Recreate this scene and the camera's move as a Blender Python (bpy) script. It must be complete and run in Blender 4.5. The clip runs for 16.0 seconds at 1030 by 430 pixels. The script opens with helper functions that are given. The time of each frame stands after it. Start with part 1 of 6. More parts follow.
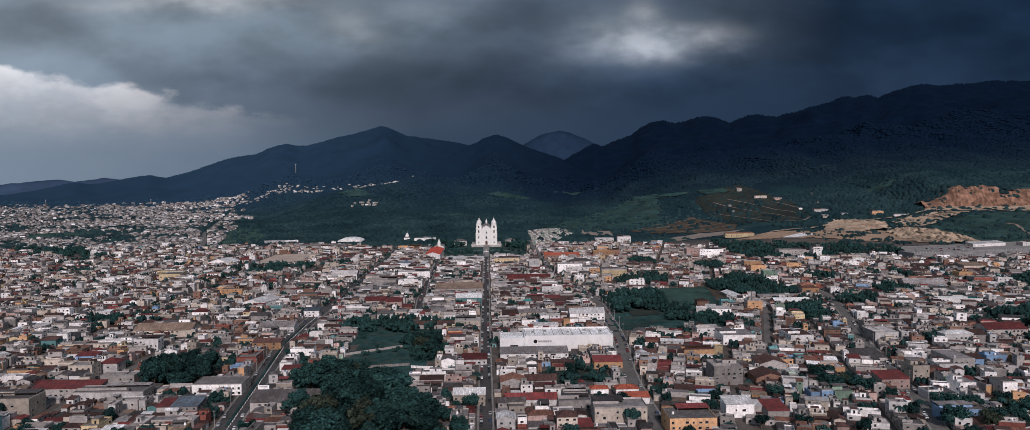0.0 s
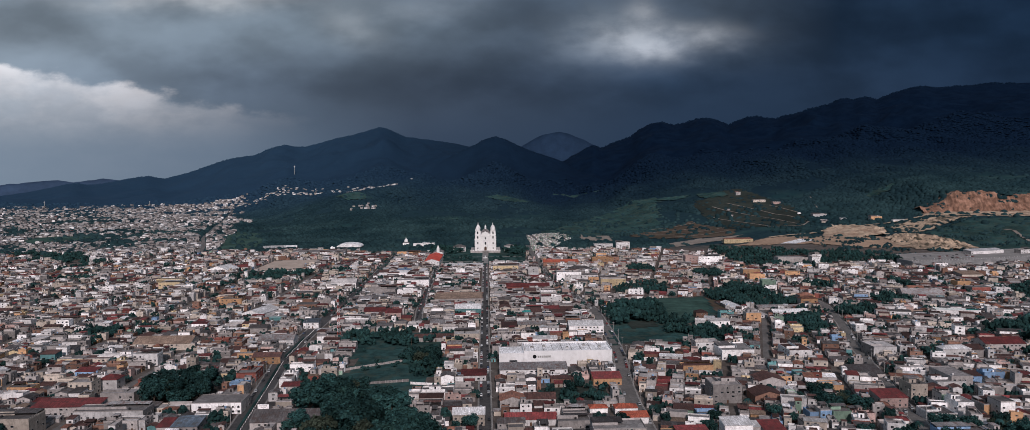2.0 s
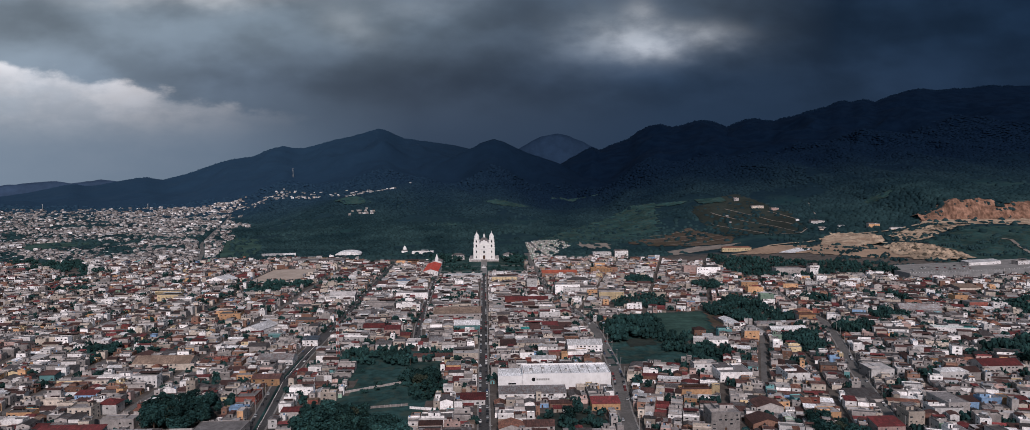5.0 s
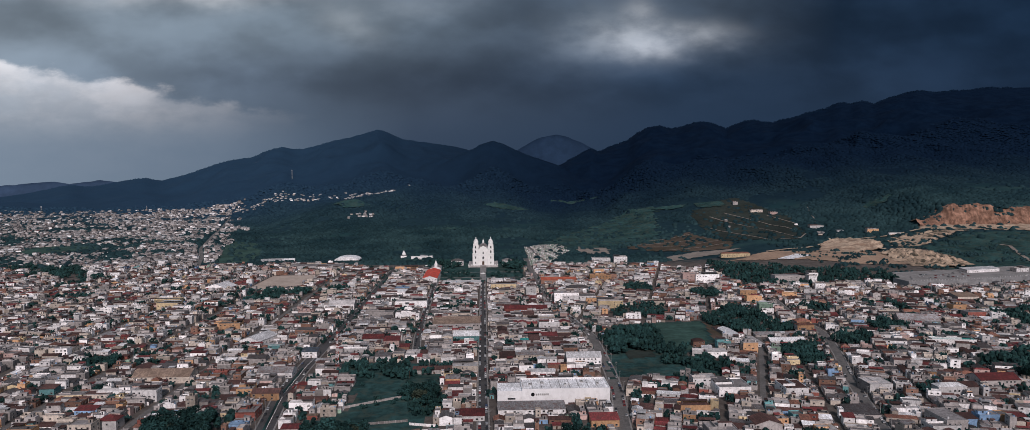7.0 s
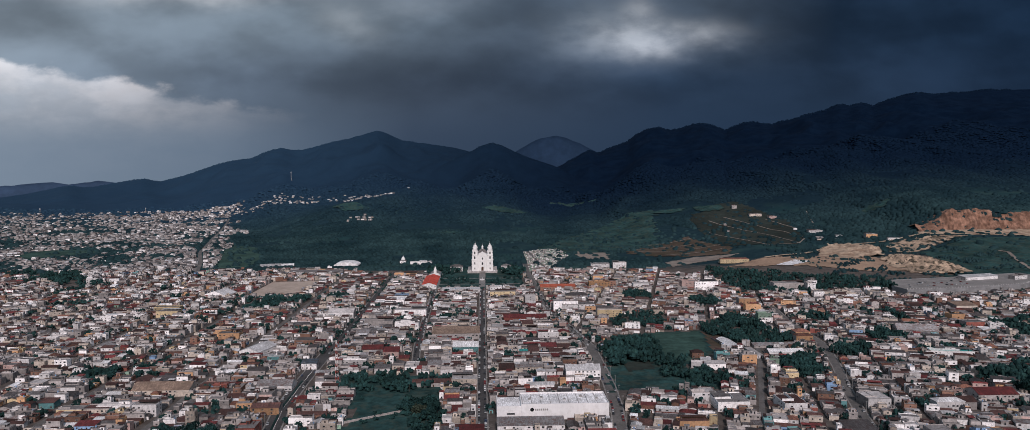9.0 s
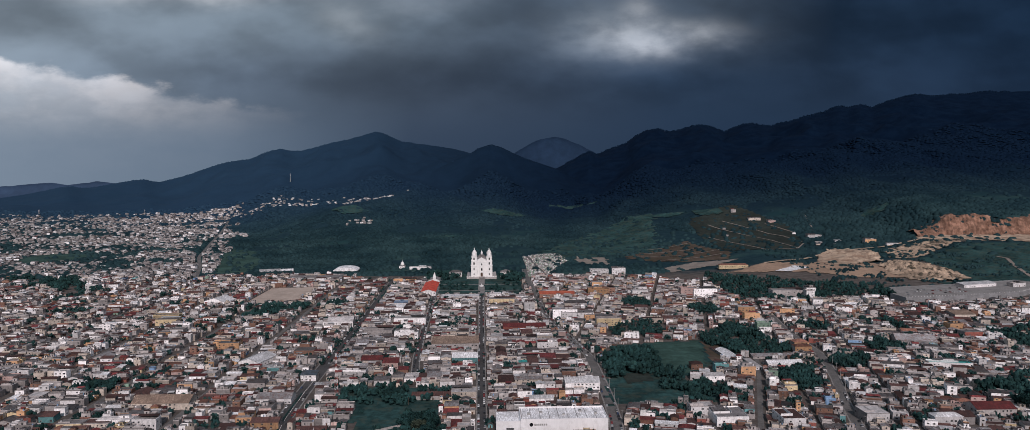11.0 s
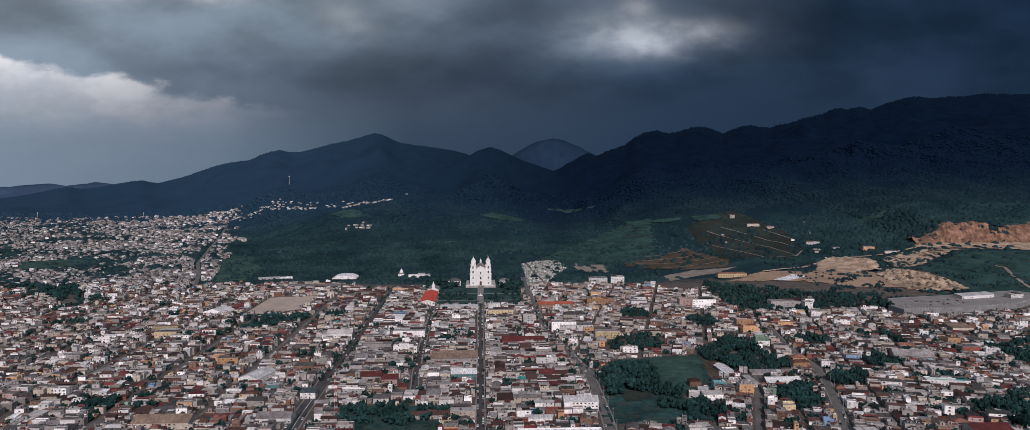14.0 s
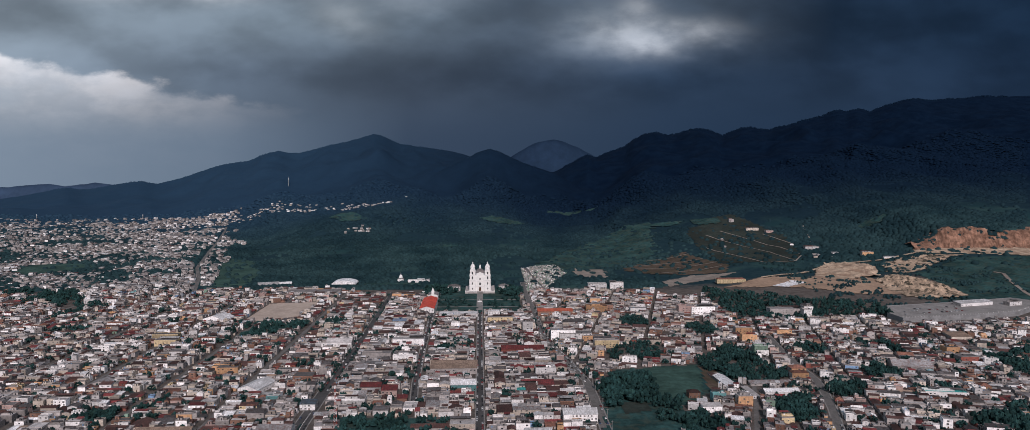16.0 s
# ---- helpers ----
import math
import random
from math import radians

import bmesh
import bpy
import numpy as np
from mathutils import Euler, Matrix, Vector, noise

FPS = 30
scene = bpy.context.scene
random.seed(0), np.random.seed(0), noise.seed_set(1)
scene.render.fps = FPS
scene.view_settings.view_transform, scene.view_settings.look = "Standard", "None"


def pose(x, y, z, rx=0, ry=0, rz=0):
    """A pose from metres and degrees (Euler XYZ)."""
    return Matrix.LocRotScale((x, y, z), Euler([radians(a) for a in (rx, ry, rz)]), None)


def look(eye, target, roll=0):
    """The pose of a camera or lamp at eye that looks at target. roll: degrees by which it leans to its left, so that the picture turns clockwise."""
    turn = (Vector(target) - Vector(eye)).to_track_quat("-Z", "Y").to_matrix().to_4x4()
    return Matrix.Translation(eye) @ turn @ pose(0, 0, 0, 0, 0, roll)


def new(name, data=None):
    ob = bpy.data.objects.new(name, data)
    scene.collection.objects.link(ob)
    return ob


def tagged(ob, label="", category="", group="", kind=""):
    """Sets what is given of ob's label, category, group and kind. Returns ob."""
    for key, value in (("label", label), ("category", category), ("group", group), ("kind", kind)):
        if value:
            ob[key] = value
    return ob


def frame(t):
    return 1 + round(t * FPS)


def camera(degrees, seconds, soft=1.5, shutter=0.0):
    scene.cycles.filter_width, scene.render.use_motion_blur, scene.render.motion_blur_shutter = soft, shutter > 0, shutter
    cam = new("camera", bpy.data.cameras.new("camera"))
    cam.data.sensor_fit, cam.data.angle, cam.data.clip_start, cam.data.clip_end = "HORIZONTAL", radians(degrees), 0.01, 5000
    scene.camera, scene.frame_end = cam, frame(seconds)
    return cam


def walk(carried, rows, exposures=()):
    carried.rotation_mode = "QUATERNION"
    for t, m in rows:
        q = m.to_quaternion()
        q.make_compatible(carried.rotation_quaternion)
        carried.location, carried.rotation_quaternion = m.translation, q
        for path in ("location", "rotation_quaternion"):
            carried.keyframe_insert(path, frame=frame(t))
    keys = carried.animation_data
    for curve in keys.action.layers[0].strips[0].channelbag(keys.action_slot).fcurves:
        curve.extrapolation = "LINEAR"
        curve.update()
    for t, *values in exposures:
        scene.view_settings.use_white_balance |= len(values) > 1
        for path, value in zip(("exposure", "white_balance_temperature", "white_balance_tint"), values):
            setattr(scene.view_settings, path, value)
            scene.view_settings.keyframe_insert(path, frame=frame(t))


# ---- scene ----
import itertools

# ---------------------------------------------------------------- camera
cam = camera(70, 16.0, soft=0.7)


def drone(t):
    """A lift almost straight up over the main street, with a slow turn of the head."""
    s = t / 16.0
    eye = Vector((-2.772 * s, 0.0, 138.8 + 100.41 * s + 1.38 * s * s))
    yaw = 0.03304 + 0.01342 * s - 0.00283 * s * s
    down = 0.05755 + 0.00893 * s + 0.0006 * s * s
    roll = math.degrees(-0.00919 + 0.00858 * s + 0.00131 * s * s)
    ahead = Vector((math.sin(yaw) * math.cos(down), math.cos(yaw) * math.cos(down), -math.sin(down)))
    return look(eye, eye + ahead * 100, roll)


walk(cam, [(float(t), drone(t)) for t in range(17)], [(0.0, -0.06), (13.0, -0.06), (15.0, 0.0), (16.0, 0.02)])

# ---------------------------------------------------------------- node helper


class Nodes:
    """Short-hand for building node trees."""

    def __init__(self, tree):
        self.t = tree
        tree.nodes.clear()

    def put(self, socket, value):
        if isinstance(value, bpy.types.NodeSocket):
            self.t.links.new(value, socket)
        elif value is not None:
            socket.default_value = value

    def node(self, kind, inputs=()):
        n = self.t.nodes.new(kind)
        for k, v in dict(inputs).items():
            self.put(n.inputs[k], v)
        return n

    def m(self, op, a, b=None, c=None):
        n = self.t.nodes.new("ShaderNodeMath")
        n.operation = op
        for i, v in enumerate((a, b, c)):
            if v is not None:
                self.put(n.inputs[i], v)
        return n.outputs[0]

    def ramp(self, value, lo, hi, out0=0.0, out1=1.0):
        n = self.node("ShaderNodeMapRange", {0: value, 1: lo, 2: hi, 3: out0, 4: out1})
        n.interpolation_type = "SMOOTHSTEP"
        return n.outputs[0]

    def mix(self, fac, a, b, blend="MIX"):
        n = self.node("ShaderNodeMix")
        n.data_type, n.blend_type = "RGBA", blend
        for i, v in ((0, fac), (6, a), (7, b)):
            if isinstance(v, tuple) and len(v) == 3:
                v = (*v, 1.0)
            self.put(n.inputs[i], v)
        return n.outputs[2]

    def noise(self, vec, scale, detail=4.0, rough=0.55, distortion=0.0):
        n = self.node("ShaderNodeTexNoise", {"Vector": vec, "Scale": scale, "Detail": detail, "Roughness": rough, "Distortion": distortion})
        return n.outputs[0]

    def scaled(self, vec, xyz):
        n = self.node("ShaderNodeVectorMath")
        n.operation = "MULTIPLY"
        self.put(n.inputs[0], vec), self.put(n.inputs[1], xyz)
        return n.outputs[0]


# ---------------------------------------------------------------- sky and sun
SUN_FROM = Vector((0.08, -0.82, 0.56)).normalized()
world = bpy.data.worlds.new("storm_sky")
scene.world = world
world.use_nodes = True
W = Nodes(world.node_tree)
way = W.node("ShaderNodeTexCoord").outputs["Generated"]
sep = W.node("ShaderNodeSeparateXYZ", {0: way})
dx, dy, dz = sep.outputs
front = W.m("MAXIMUM", dy, 0.2)
u = W.m("DIVIDE", dx, front)
v = W.m("DIVIDE", dz, front)
flat = W.node("ShaderNodeCombineXYZ", {0: u, 1: W.m("MULTIPLY", v, 2.0), 2: 0.37}).outputs[0]
round_sky = W.noise(W.scaled(way, (2.2, 2.2, 5.0)), 1.5, 6.0, 0.55, 0.5)
cloud = W.noise(flat, 3.4, 3.5, 0.48)
fine = W.noise(flat, 9.0, 4.0, 0.5)
puff = W.noise(flat, 12.0, 6.0, 0.56)


def across(*stops):
    """A colour that changes from the left to the right of the storm front."""
    n = W.node("ShaderNodeValToRGB", {0: W.m("MULTIPLY_ADD", u, 0.65, 0.5)})
    els = n.color_ramp.elements
    while len(els) < len(stops):
        els.new(0.5)
    for e, (at, colour) in zip(els, stops):
        e.position, e.color = at * 0.65 + 0.5, (*colour, 1)
    return n.outputs[0]


def bank(cu, cv, su, sv, tilt=0.0):
    """A soft lit bank of cloud round one direction."""
    a = W.m("DIVIDE", W.m("SUBTRACT", u, cu), su)
    b = W.m("SUBTRACT", W.m("SUBTRACT", v, cv), W.m("MULTIPLY", W.m("SUBTRACT", u, cu), tilt))
    b = W.m("ADD", b, W.m("MULTIPLY", W.m("SUBTRACT", fine, 0.5), 0.05))
    b = W.m("DIVIDE", b, sv)
    r = W.m("ADD", W.m("MULTIPLY", a, a), W.m("MULTIPLY", b, b))
    return W.m("EXPONENT", W.m("MULTIPLY", r, -1.0))


upper = across((-0.75, (0.27, 0.295, 0.32)), (-0.2, (0.155, 0.178, 0.20)), (0.05, (0.080, 0.100, 0.128)), (0.30, (0.066, 0.083, 0.108)), (0.48, (0.017, 0.032, 0.057)), (0.75, (0.012, 0.025, 0.048)))
middle = across((-0.75, (0.26, 0.285, 0.31)), (-0.35, (0.13, 0.153, 0.187)), (-0.1, (0.066, 0.082, 0.110)), (0.25, (0.031, 0.050, 0.083)), (0.75, (0.015, 0.029, 0.055)))
lower = across((-0.75, (0.235, 0.27, 0.315)), (-0.35, (0.145, 0.178, 0.222)), (-0.1, (0.046, 0.064, 0.096)), (0.3, (0.022, 0.039, 0.069)), (0.75, (0.012, 0.025, 0.050)))
base = W.mix(W.ramp(v, 0.11, 0.20), W.mix(W.ramp(v, 0.02, 0.11), lower, middle), upper)
lump = W.ramp(cloud, 0.34, 0.66, 0.77, 1.25)
lump = W.m("MULTIPLY", lump, W.ramp(fine, 0.3, 0.7, 0.82, 1.18))
lump = W.m("ADD", W.m("MULTIPLY", W.m("SUBTRACT", lump, 1.0), W.ramp(v, 0.04, 0.13)), 1.0)
shade = W.node("ShaderNodeCombineColor", {0: lump, 1: lump, 2: lump}).outputs[0]
base = W.mix(1.0, base, shade, "MULTIPLY")
base = W.mix(1.0, base, (0.885, 1.0, 1.125), "MULTIPLY")
for cu, cv, su, sv, tilt, colour in (
    (0.218, 0.172, 0.060, 0.013, -0.03, (0.24, 0.24, 0.25)),
    (0.215, 0.176, 0.100, 0.024, 0.0, (0.10, 0.105, 0.112)),
    (0.300, 0.176, 0.045, 0.014, 0.0, (0.13, 0.13, 0.135)),
    (0.212, 0.205, 0.026, 0.026, 0.0, (0.16, 0.16, 0.165)),
    (0.15, 0.19, 0.06, 0.04, 0.1, (0.05, 0.055, 0.06)),
    (-0.40, 0.228, 0.12, 0.012, 0.0, (0.24, 0.225, 0.215)),
    (-0.18, 0.192, 0.040, 0.020, -0.3, (0.085, 0.085, 0.085)),
    (-0.10, 0.215, 0.09, 0.018, 0.1, (0.06, 0.06, 0.062)),
):
    glow = W.m("MULTIPLY", bank(cu, cv, su, sv, tilt), W.ramp(puff, 0.36, 0.64, 0.55, 1.15))
    base = W.mix(glow, base, W.mix(1.0, base, colour, "ADD"))
# the lit cloud bank in the west, with a ragged upper edge under the dark deck
rim_v = W.m("MULTIPLY_ADD", W.m("ADD", u, 0.66), -0.19, 0.156)
rim_v = W.m("ADD", rim_v, W.m("MULTIPLY", W.m("SUBTRACT", puff, 0.5), 0.07))
under = W.m("SUBTRACT", rim_v, v)
lit = W.m("MULTIPLY", W.ramp(under, -0.004, 0.012), W.m("EXPONENT", W.m("MULTIPLY", W.m("MAXIMUM", under, 0.0), -17.0)))
lit = W.m("MULTIPLY", lit, W.ramp(v, 0.030, 0.085, 0.3, 1.0))
lit = W.m("MULTIPLY", lit, W.m("MULTIPLY", W.ramp(u, -0.20, -0.60), W.ramp(puff, 0.34, 0.66, 0.5, 1.2)))
base = W.mix(lit, base, W.mix(1.0, base, (0.60, 0.53, 0.50), "ADD"))
# the storm stands ahead; the cloud thins out overhead and behind
clear = W.node("ShaderNodeTexSky")
clear.sky_type, clear.sun_disc = "NISHITA", False
clear.sun_elevation, clear.sun_rotation = math.asin(SUN_FROM.z), math.atan2(SUN_FROM.x, SUN_FROM.y)
nishita = W.mix(1.0, clear.outputs[0], (0.1, 0.1, 0.1), "MULTIPLY")
behind = W.mix(0.12, W.mix(W.ramp(round_sky, 0.3, 0.7), (0.115, 0.168, 0.235), (0.25, 0.305, 0.38)), nishita)
behind = W.mix(W.ramp(dz, -0.02, -0.10), behind, (0.05, 0.055, 0.06))
open_sky = W.m("MAXIMUM", W.ramp(dy, 0.45, -0.35), W.ramp(dz, 0.35, 0.95))
sky = W.mix(open_sky, base, behind)
W.node("ShaderNodeOutputWorld", {0: W.node("ShaderNodeBackground", {0: sky, 1: 1.0}).outputs[0]})

sun_data = bpy.data.lights.new("sun", "SUN")
sun_data.energy, sun_data.angle, sun_data.color = 2.85, radians(7), (0.985, 0.875, 0.878)
sun = new("sun", sun_data)
sun.matrix_world = look(SUN_FROM * 900, (0, 0, 0))

# ---------------------------------------------------------------- materials
MAT = {}


def surface(name, colour, rough=0.85, vary=0.25, coarse=0.05, grain=0.6, stain=(0.0, (0.1, 0.1, 0.1)), streak=False, island=0.12, metal=0.0, bump=0.0, shine=0.25, each=0.0, ribs=False):
    """A weathered surface: two scales of variation, stains and a difference from piece to piece."""
    mat = bpy.data.materials.new(name)
    mat.use_nodes = True
    N = Nodes(mat.node_tree)
    geo = N.node("ShaderNodeNewGeometry")
    pos = geo.outputs["Position"]
    big = N.noise(pos, coarse, 4.0, 0.6)
    small = N.noise(N.scaled(pos, (1.0, 1.0, 0.25)) if streak else pos, grain, 5.0, 0.65)
    col = N.mix(N.ramp(big, 0.3, 0.7), tuple(c * (1 - vary) for c in colour), tuple(min(1.0, c * (1 + vary * 0.8)) for c in colour))
    col = N.mix(1.0, col, N.mix(N.ramp(small, 0.3, 0.7), (1 - vary,) * 3, (1 + vary * 0.5,) * 3), "MULTIPLY")
    if ribs:
        rib = N.noise(N.scaled(pos, (1.0, 0.10, 0.10)), 1.9, 3.0, 0.7)
        col = N.mix(1.0, col, N.mix(N.ramp(rib, 0.35, 0.65), (0.62,) * 3, (1.25,) * 3), "MULTIPLY")
    if stain[0] > 0:
        spot = N.noise(pos, grain * 0.45, 6.0, 0.7, 0.6)
        col = N.mix(N.m("MULTIPLY", N.ramp(spot, 0.48, 0.60), stain[0]), col, stain[1])
    either = N.m("FRACT", N.m("ADD", geo.outputs["Random Per Island"], N.node("ShaderNodeObjectInfo").outputs["Random"]))
    if island:
        col = N.mix(1.0, col, N.mix(either, (1 - island,) * 3, (1 + island,) * 3), "MULTIPLY")
    if each:
        col = N.mix(1.0, col, N.mix(N.node("ShaderNodeObjectInfo").outputs["Random"], (1 - each,) * 3, (1 + each,) * 3), "MULTIPLY")
    bsdf = N.node("ShaderNodeBsdfPrincipled", {"Base Color": col, "Roughness": rough, "Metallic": metal, "Specular IOR Level": shine})
    if bump:
        b = N.node("ShaderNodeBump", {"Strength": 0.6, "Distance": bump, "Height": small})
        N.put(bsdf.inputs["Normal"], b.outputs[0])
    N.node("ShaderNodeOutputMaterial", {0: bsdf.outputs[0]})
    MAT[name] = mat
    return mat


DIRT = (0.10, 0.085, 0.075)
for name, colour in dict(
    white=(0.82, 0.79, 0.785), cream=(0.50, 0.43, 0.37), grey=(0.365, 0.333, 0.322), orange=(0.53, 0.31, 0.175), yellow=(0.56, 0.44, 0.275),
    blue=(0.21, 0.33, 0.50), teal=(0.15, 0.33, 0.34), pink=(0.48, 0.34, 0.31), brick=(0.24, 0.135, 0.10), rust=(0.22, 0.075, 0.06), green=(0.25, 0.36, 0.28),
).items():
    surface("wall_" + name, colour, 0.9, 0.16, 0.07, 0.9, (0.5, tuple(c * 0.42 for c in colour)), True, 0.42)
for name, colour, metal, rough, spot in (
    ("pale", (0.50, 0.465, 0.455), 0, 0.9, (0.25, 0.235, 0.23)), ("concrete", (0.215, 0.198, 0.196), 0, 0.95, (0.11, 0.10, 0.097)), ("zinc", (0.27, 0.256, 0.256), 0.1, 0.6, (0.15, 0.085, 0.07)), ("zincwhite", (0.68, 0.665, 0.67), 0.0, 0.6, (0.42, 0.40, 0.39)),
    ("zincdark", (0.105, 0.096, 0.096), 0.1, 0.65, (0.06, 0.04, 0.036)), ("rust", (0.092, 0.046, 0.040), 0, 0.85, (0.05, 0.032, 0.03)), ("red", (0.19, 0.042, 0.042), 0, 0.75, (0.09, 0.035, 0.033)),
    ("tile", (0.22, 0.10, 0.07), 0, 0.9, (0.11, 0.06, 0.05)), ("tilered", (0.40, 0.10, 0.06), 0, 0.85, (0.28, 0.08, 0.05)), ("tan", (0.29, 0.205, 0.155), 0, 0.85, (0.16, 0.11, 0.09)),
    ("teal", (0.06, 0.36, 0.34), 0, 0.7, (0.05, 0.25, 0.24)), ("bluegrey", (0.17, 0.22, 0.28), 0.1, 0.6, DIRT), ("brightred", (0.50, 0.07, 0.045), 0, 0.7, (0.36, 0.06, 0.04)),
    ("wallgrey", (0.20, 0.20, 0.205), 0, 0.9, (0.185, 0.182, 0.182)),
):
    surface("roof_" + name, colour, rough, 0.26, 0.08, 0.7, (0.75, spot), False, 0.5, metal, ribs=name not in ("concrete", "pale", "wallgrey"))
surface("church_white", (0.82, 0.80, 0.78), 0.8, 0.05, 0.1, 0.6, (0.15, (0.5, 0.48, 0.45)), True, 0.0)
surface("wall_store", (0.80, 0.785, 0.785), 0.7, 0.05, 0.06, 0.5, (0.25, (0.5, 0.48, 0.46)), True, 0.0)
surface("window_dark", (0.022, 0.024, 0.028), 0.25, 0.3, 0.3, 0.8, island=0.5)
surface("door_wood", (0.10, 0.055, 0.035), 0.7, 0.3, island=0.4)
surface("frame_grey", (0.35, 0.34, 0.33), 0.7, 0.2)
surface("asphalt", (0.066, 0.063, 0.064), 0.9, 0.25, 0.03, 0.5, (0.4, (0.10, 0.095, 0.09)), island=0.0)
surface("dusty_street", (0.150, 0.140, 0.134), 0.95, 0.22, 0.04, 0.5, (0.5, (0.09, 0.085, 0.08)), island=0.0)
surface("pavement", (0.26, 0.245, 0.235), 0.95, 0.2, 0.05, 0.8, (0.4, DIRT), island=0.0)
surface("bare_earth", (0.37, 0.25, 0.175), 0.95, 0.2, 0.02, 0.2, (0.4, (0.2, 0.14, 0.1)), island=0.0)
surface("pale_earth", (0.47, 0.35, 0.255), 0.95, 0.3, 0.02, 0.10, (0.75, (0.22, 0.14, 0.095)), island=0.0, bump=2.0)
surface("scrub_rock", (0.46, 0.335, 0.24), 0.95, 0.3, 0.03, 0.13, (1.0, (0.06, 0.05, 0.035)), island=0.0, bump=2.0)
surface("orange_earth", (0.27, 0.152, 0.106), 0.95, 0.35, 0.03, 0.12, (0.75, (0.12, 0.065, 0.045)), island=0.0, bump=2.5)
surface("grass", (0.030, 0.070, 0.068), 0.95, 0.4, 0.02, 0.15, (0.45, (0.065, 0.075, 0.058)), island=0.0, shine=0.05)
surface("meadow", (0.046, 0.088, 0.074), 0.95, 0.3, 0.02, 0.12, (0.4, (0.030, 0.062, 0.056)), island=0.0, shine=0.05)
surface("dry_grass", (0.034, 0.043, 0.038), 0.95, 0.3, 0.012, 0.15, (0.4, (0.042, 0.042, 0.034)), island=0.0, shine=0.05)
surface("sand", (0.46, 0.37, 0.31), 0.95, 0.15, 0.03, 0.2, (0.4, (0.33, 0.25, 0.2)), island=0.0)
surface("track", (0.25, 0.21, 0.18), 0.95, 0.2, 0.05, 0.3, island=0.0)
surface("terrace_soil", (0.100, 0.074, 0.058), 0.95, 0.3, 0.012, 0.15, (0.4, (0.06, 0.065, 0.035)), island=0.0, shine=0.05)
surface("leaf", (0.020, 0.053, 0.052), 0.75, 0.35, 0.03, 0.5, (0.3, (0.030, 0.062, 0.044)), island=0.45, shine=0.05, each=0.45)
surface("leaf_dry", (0.045, 0.058, 0.042), 0.75, 0.3, 0.03, 0.5, island=0.35, shine=0.05)
surface("bark", (0.09, 0.07, 0.055), 0.95, 0.3, 0.4, 3.0)
# both horizon colours have the blue of distance haze mixed in
surface("haze_hills", (0.040, 0.068, 0.118), 1.0, 0.12, 0.006, 0.03, island=0.0, shine=0.02)
surface("haze_peak", (0.0185, 0.037, 0.071), 1.0, 0.12, 0.006, 0.03, island=0.0, shine=0.02)
surface("tyre", (0.02, 0.02, 0.02), 0.9, 0.1)
surface("car_glass", (0.02, 0.022, 0.026), 0.15, 0.1)
surface("steel_red", (0.30, 0.06, 0.045), 0.6, 0.15)
surface("tank_black", (0.025, 0.025, 0.027), 0.5, 0.1)
for name, colour in dict(white=(0.7, 0.7, 0.7), silver=(0.35, 0.36, 0.37), red=(0.22, 0.04, 0.04), dark=(0.03, 0.032, 0.036), blue=(0.05, 0.075, 0.14)).items():
    surface("paint_" + name, colour, 0.35, 0.06, island=0.0)

# terrain: town dust, pasture and mountain forest by position, with haze painted into the far forest
ground_mat = bpy.data.materials.new("ground")
ground_mat.use_nodes = True
G = Nodes(ground_mat.node_tree)
gpos = G.node("ShaderNodeNewGeometry").outputs["Position"]
gx, gy, gz = G.node("ShaderNodeSeparateXYZ", {0: gpos}).outputs
wobble = G.noise(gpos, 0.012, 5.0, 0.6)
speck = G.noise(gpos, 0.09, 5.0, 0.65)
fleck = G.noise(gpos, 0.6, 4.0, 0.6)
town = G.mix(G.ramp(speck, 0.35, 0.65), (0.075, 0.063, 0.057), (0.145, 0.127, 0.117))
town = G.mix(G.ramp(fleck, 0.4, 0.7), town, (0.10, 0.085, 0.075))
wood = G.mix(G.ramp(speck, 0.3, 0.7), (0.012, 0.031, 0.040), (0.022, 0.047, 0.056))
meadow = G.mix(G.ramp(wobble, 0.35, 0.65), (0.020, 0.052, 0.056), (0.040, 0.078, 0.074))
green = G.mix(G.ramp(G.noise(gpos, 0.004, 4.0, 0.6), 0.50, 0.62), wood, meadow)
# navy base colour stands in for haze and cloud shade on far slopes
haze_wood = G.mix(G.ramp(G.noise(gpos, 0.02, 6.0, 0.7), 0.35, 0.65), (0.0016, 0.0068, 0.0190), (0.0034, 0.0112, 0.0275))
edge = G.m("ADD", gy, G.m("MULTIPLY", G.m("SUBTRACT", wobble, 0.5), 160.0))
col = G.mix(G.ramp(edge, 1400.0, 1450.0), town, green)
# bluer and paler westward: thicker haze, put into the base colour
west_haze_wood = G.mix(G.noise(gpos, 0.03, 6.0, 0.7), (0.014, 0.037, 0.072), (0.026, 0.057, 0.096))
haze_wood = G.mix(G.ramp(gx, 700.0, -1300.0), haze_wood, west_haze_wood)
col = G.mix(G.ramp(G.m("ADD", edge, G.m("MULTIPLY", gx, 0.22)), 1800.0, 2850.0), col, haze_wood)
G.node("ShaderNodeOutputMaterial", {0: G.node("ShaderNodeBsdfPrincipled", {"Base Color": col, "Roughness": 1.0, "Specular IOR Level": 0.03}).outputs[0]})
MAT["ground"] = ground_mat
canopy_mat = bpy.data.materials.new("canopy")
canopy_mat.use_nodes = True
C = Nodes(canopy_mat.node_tree)
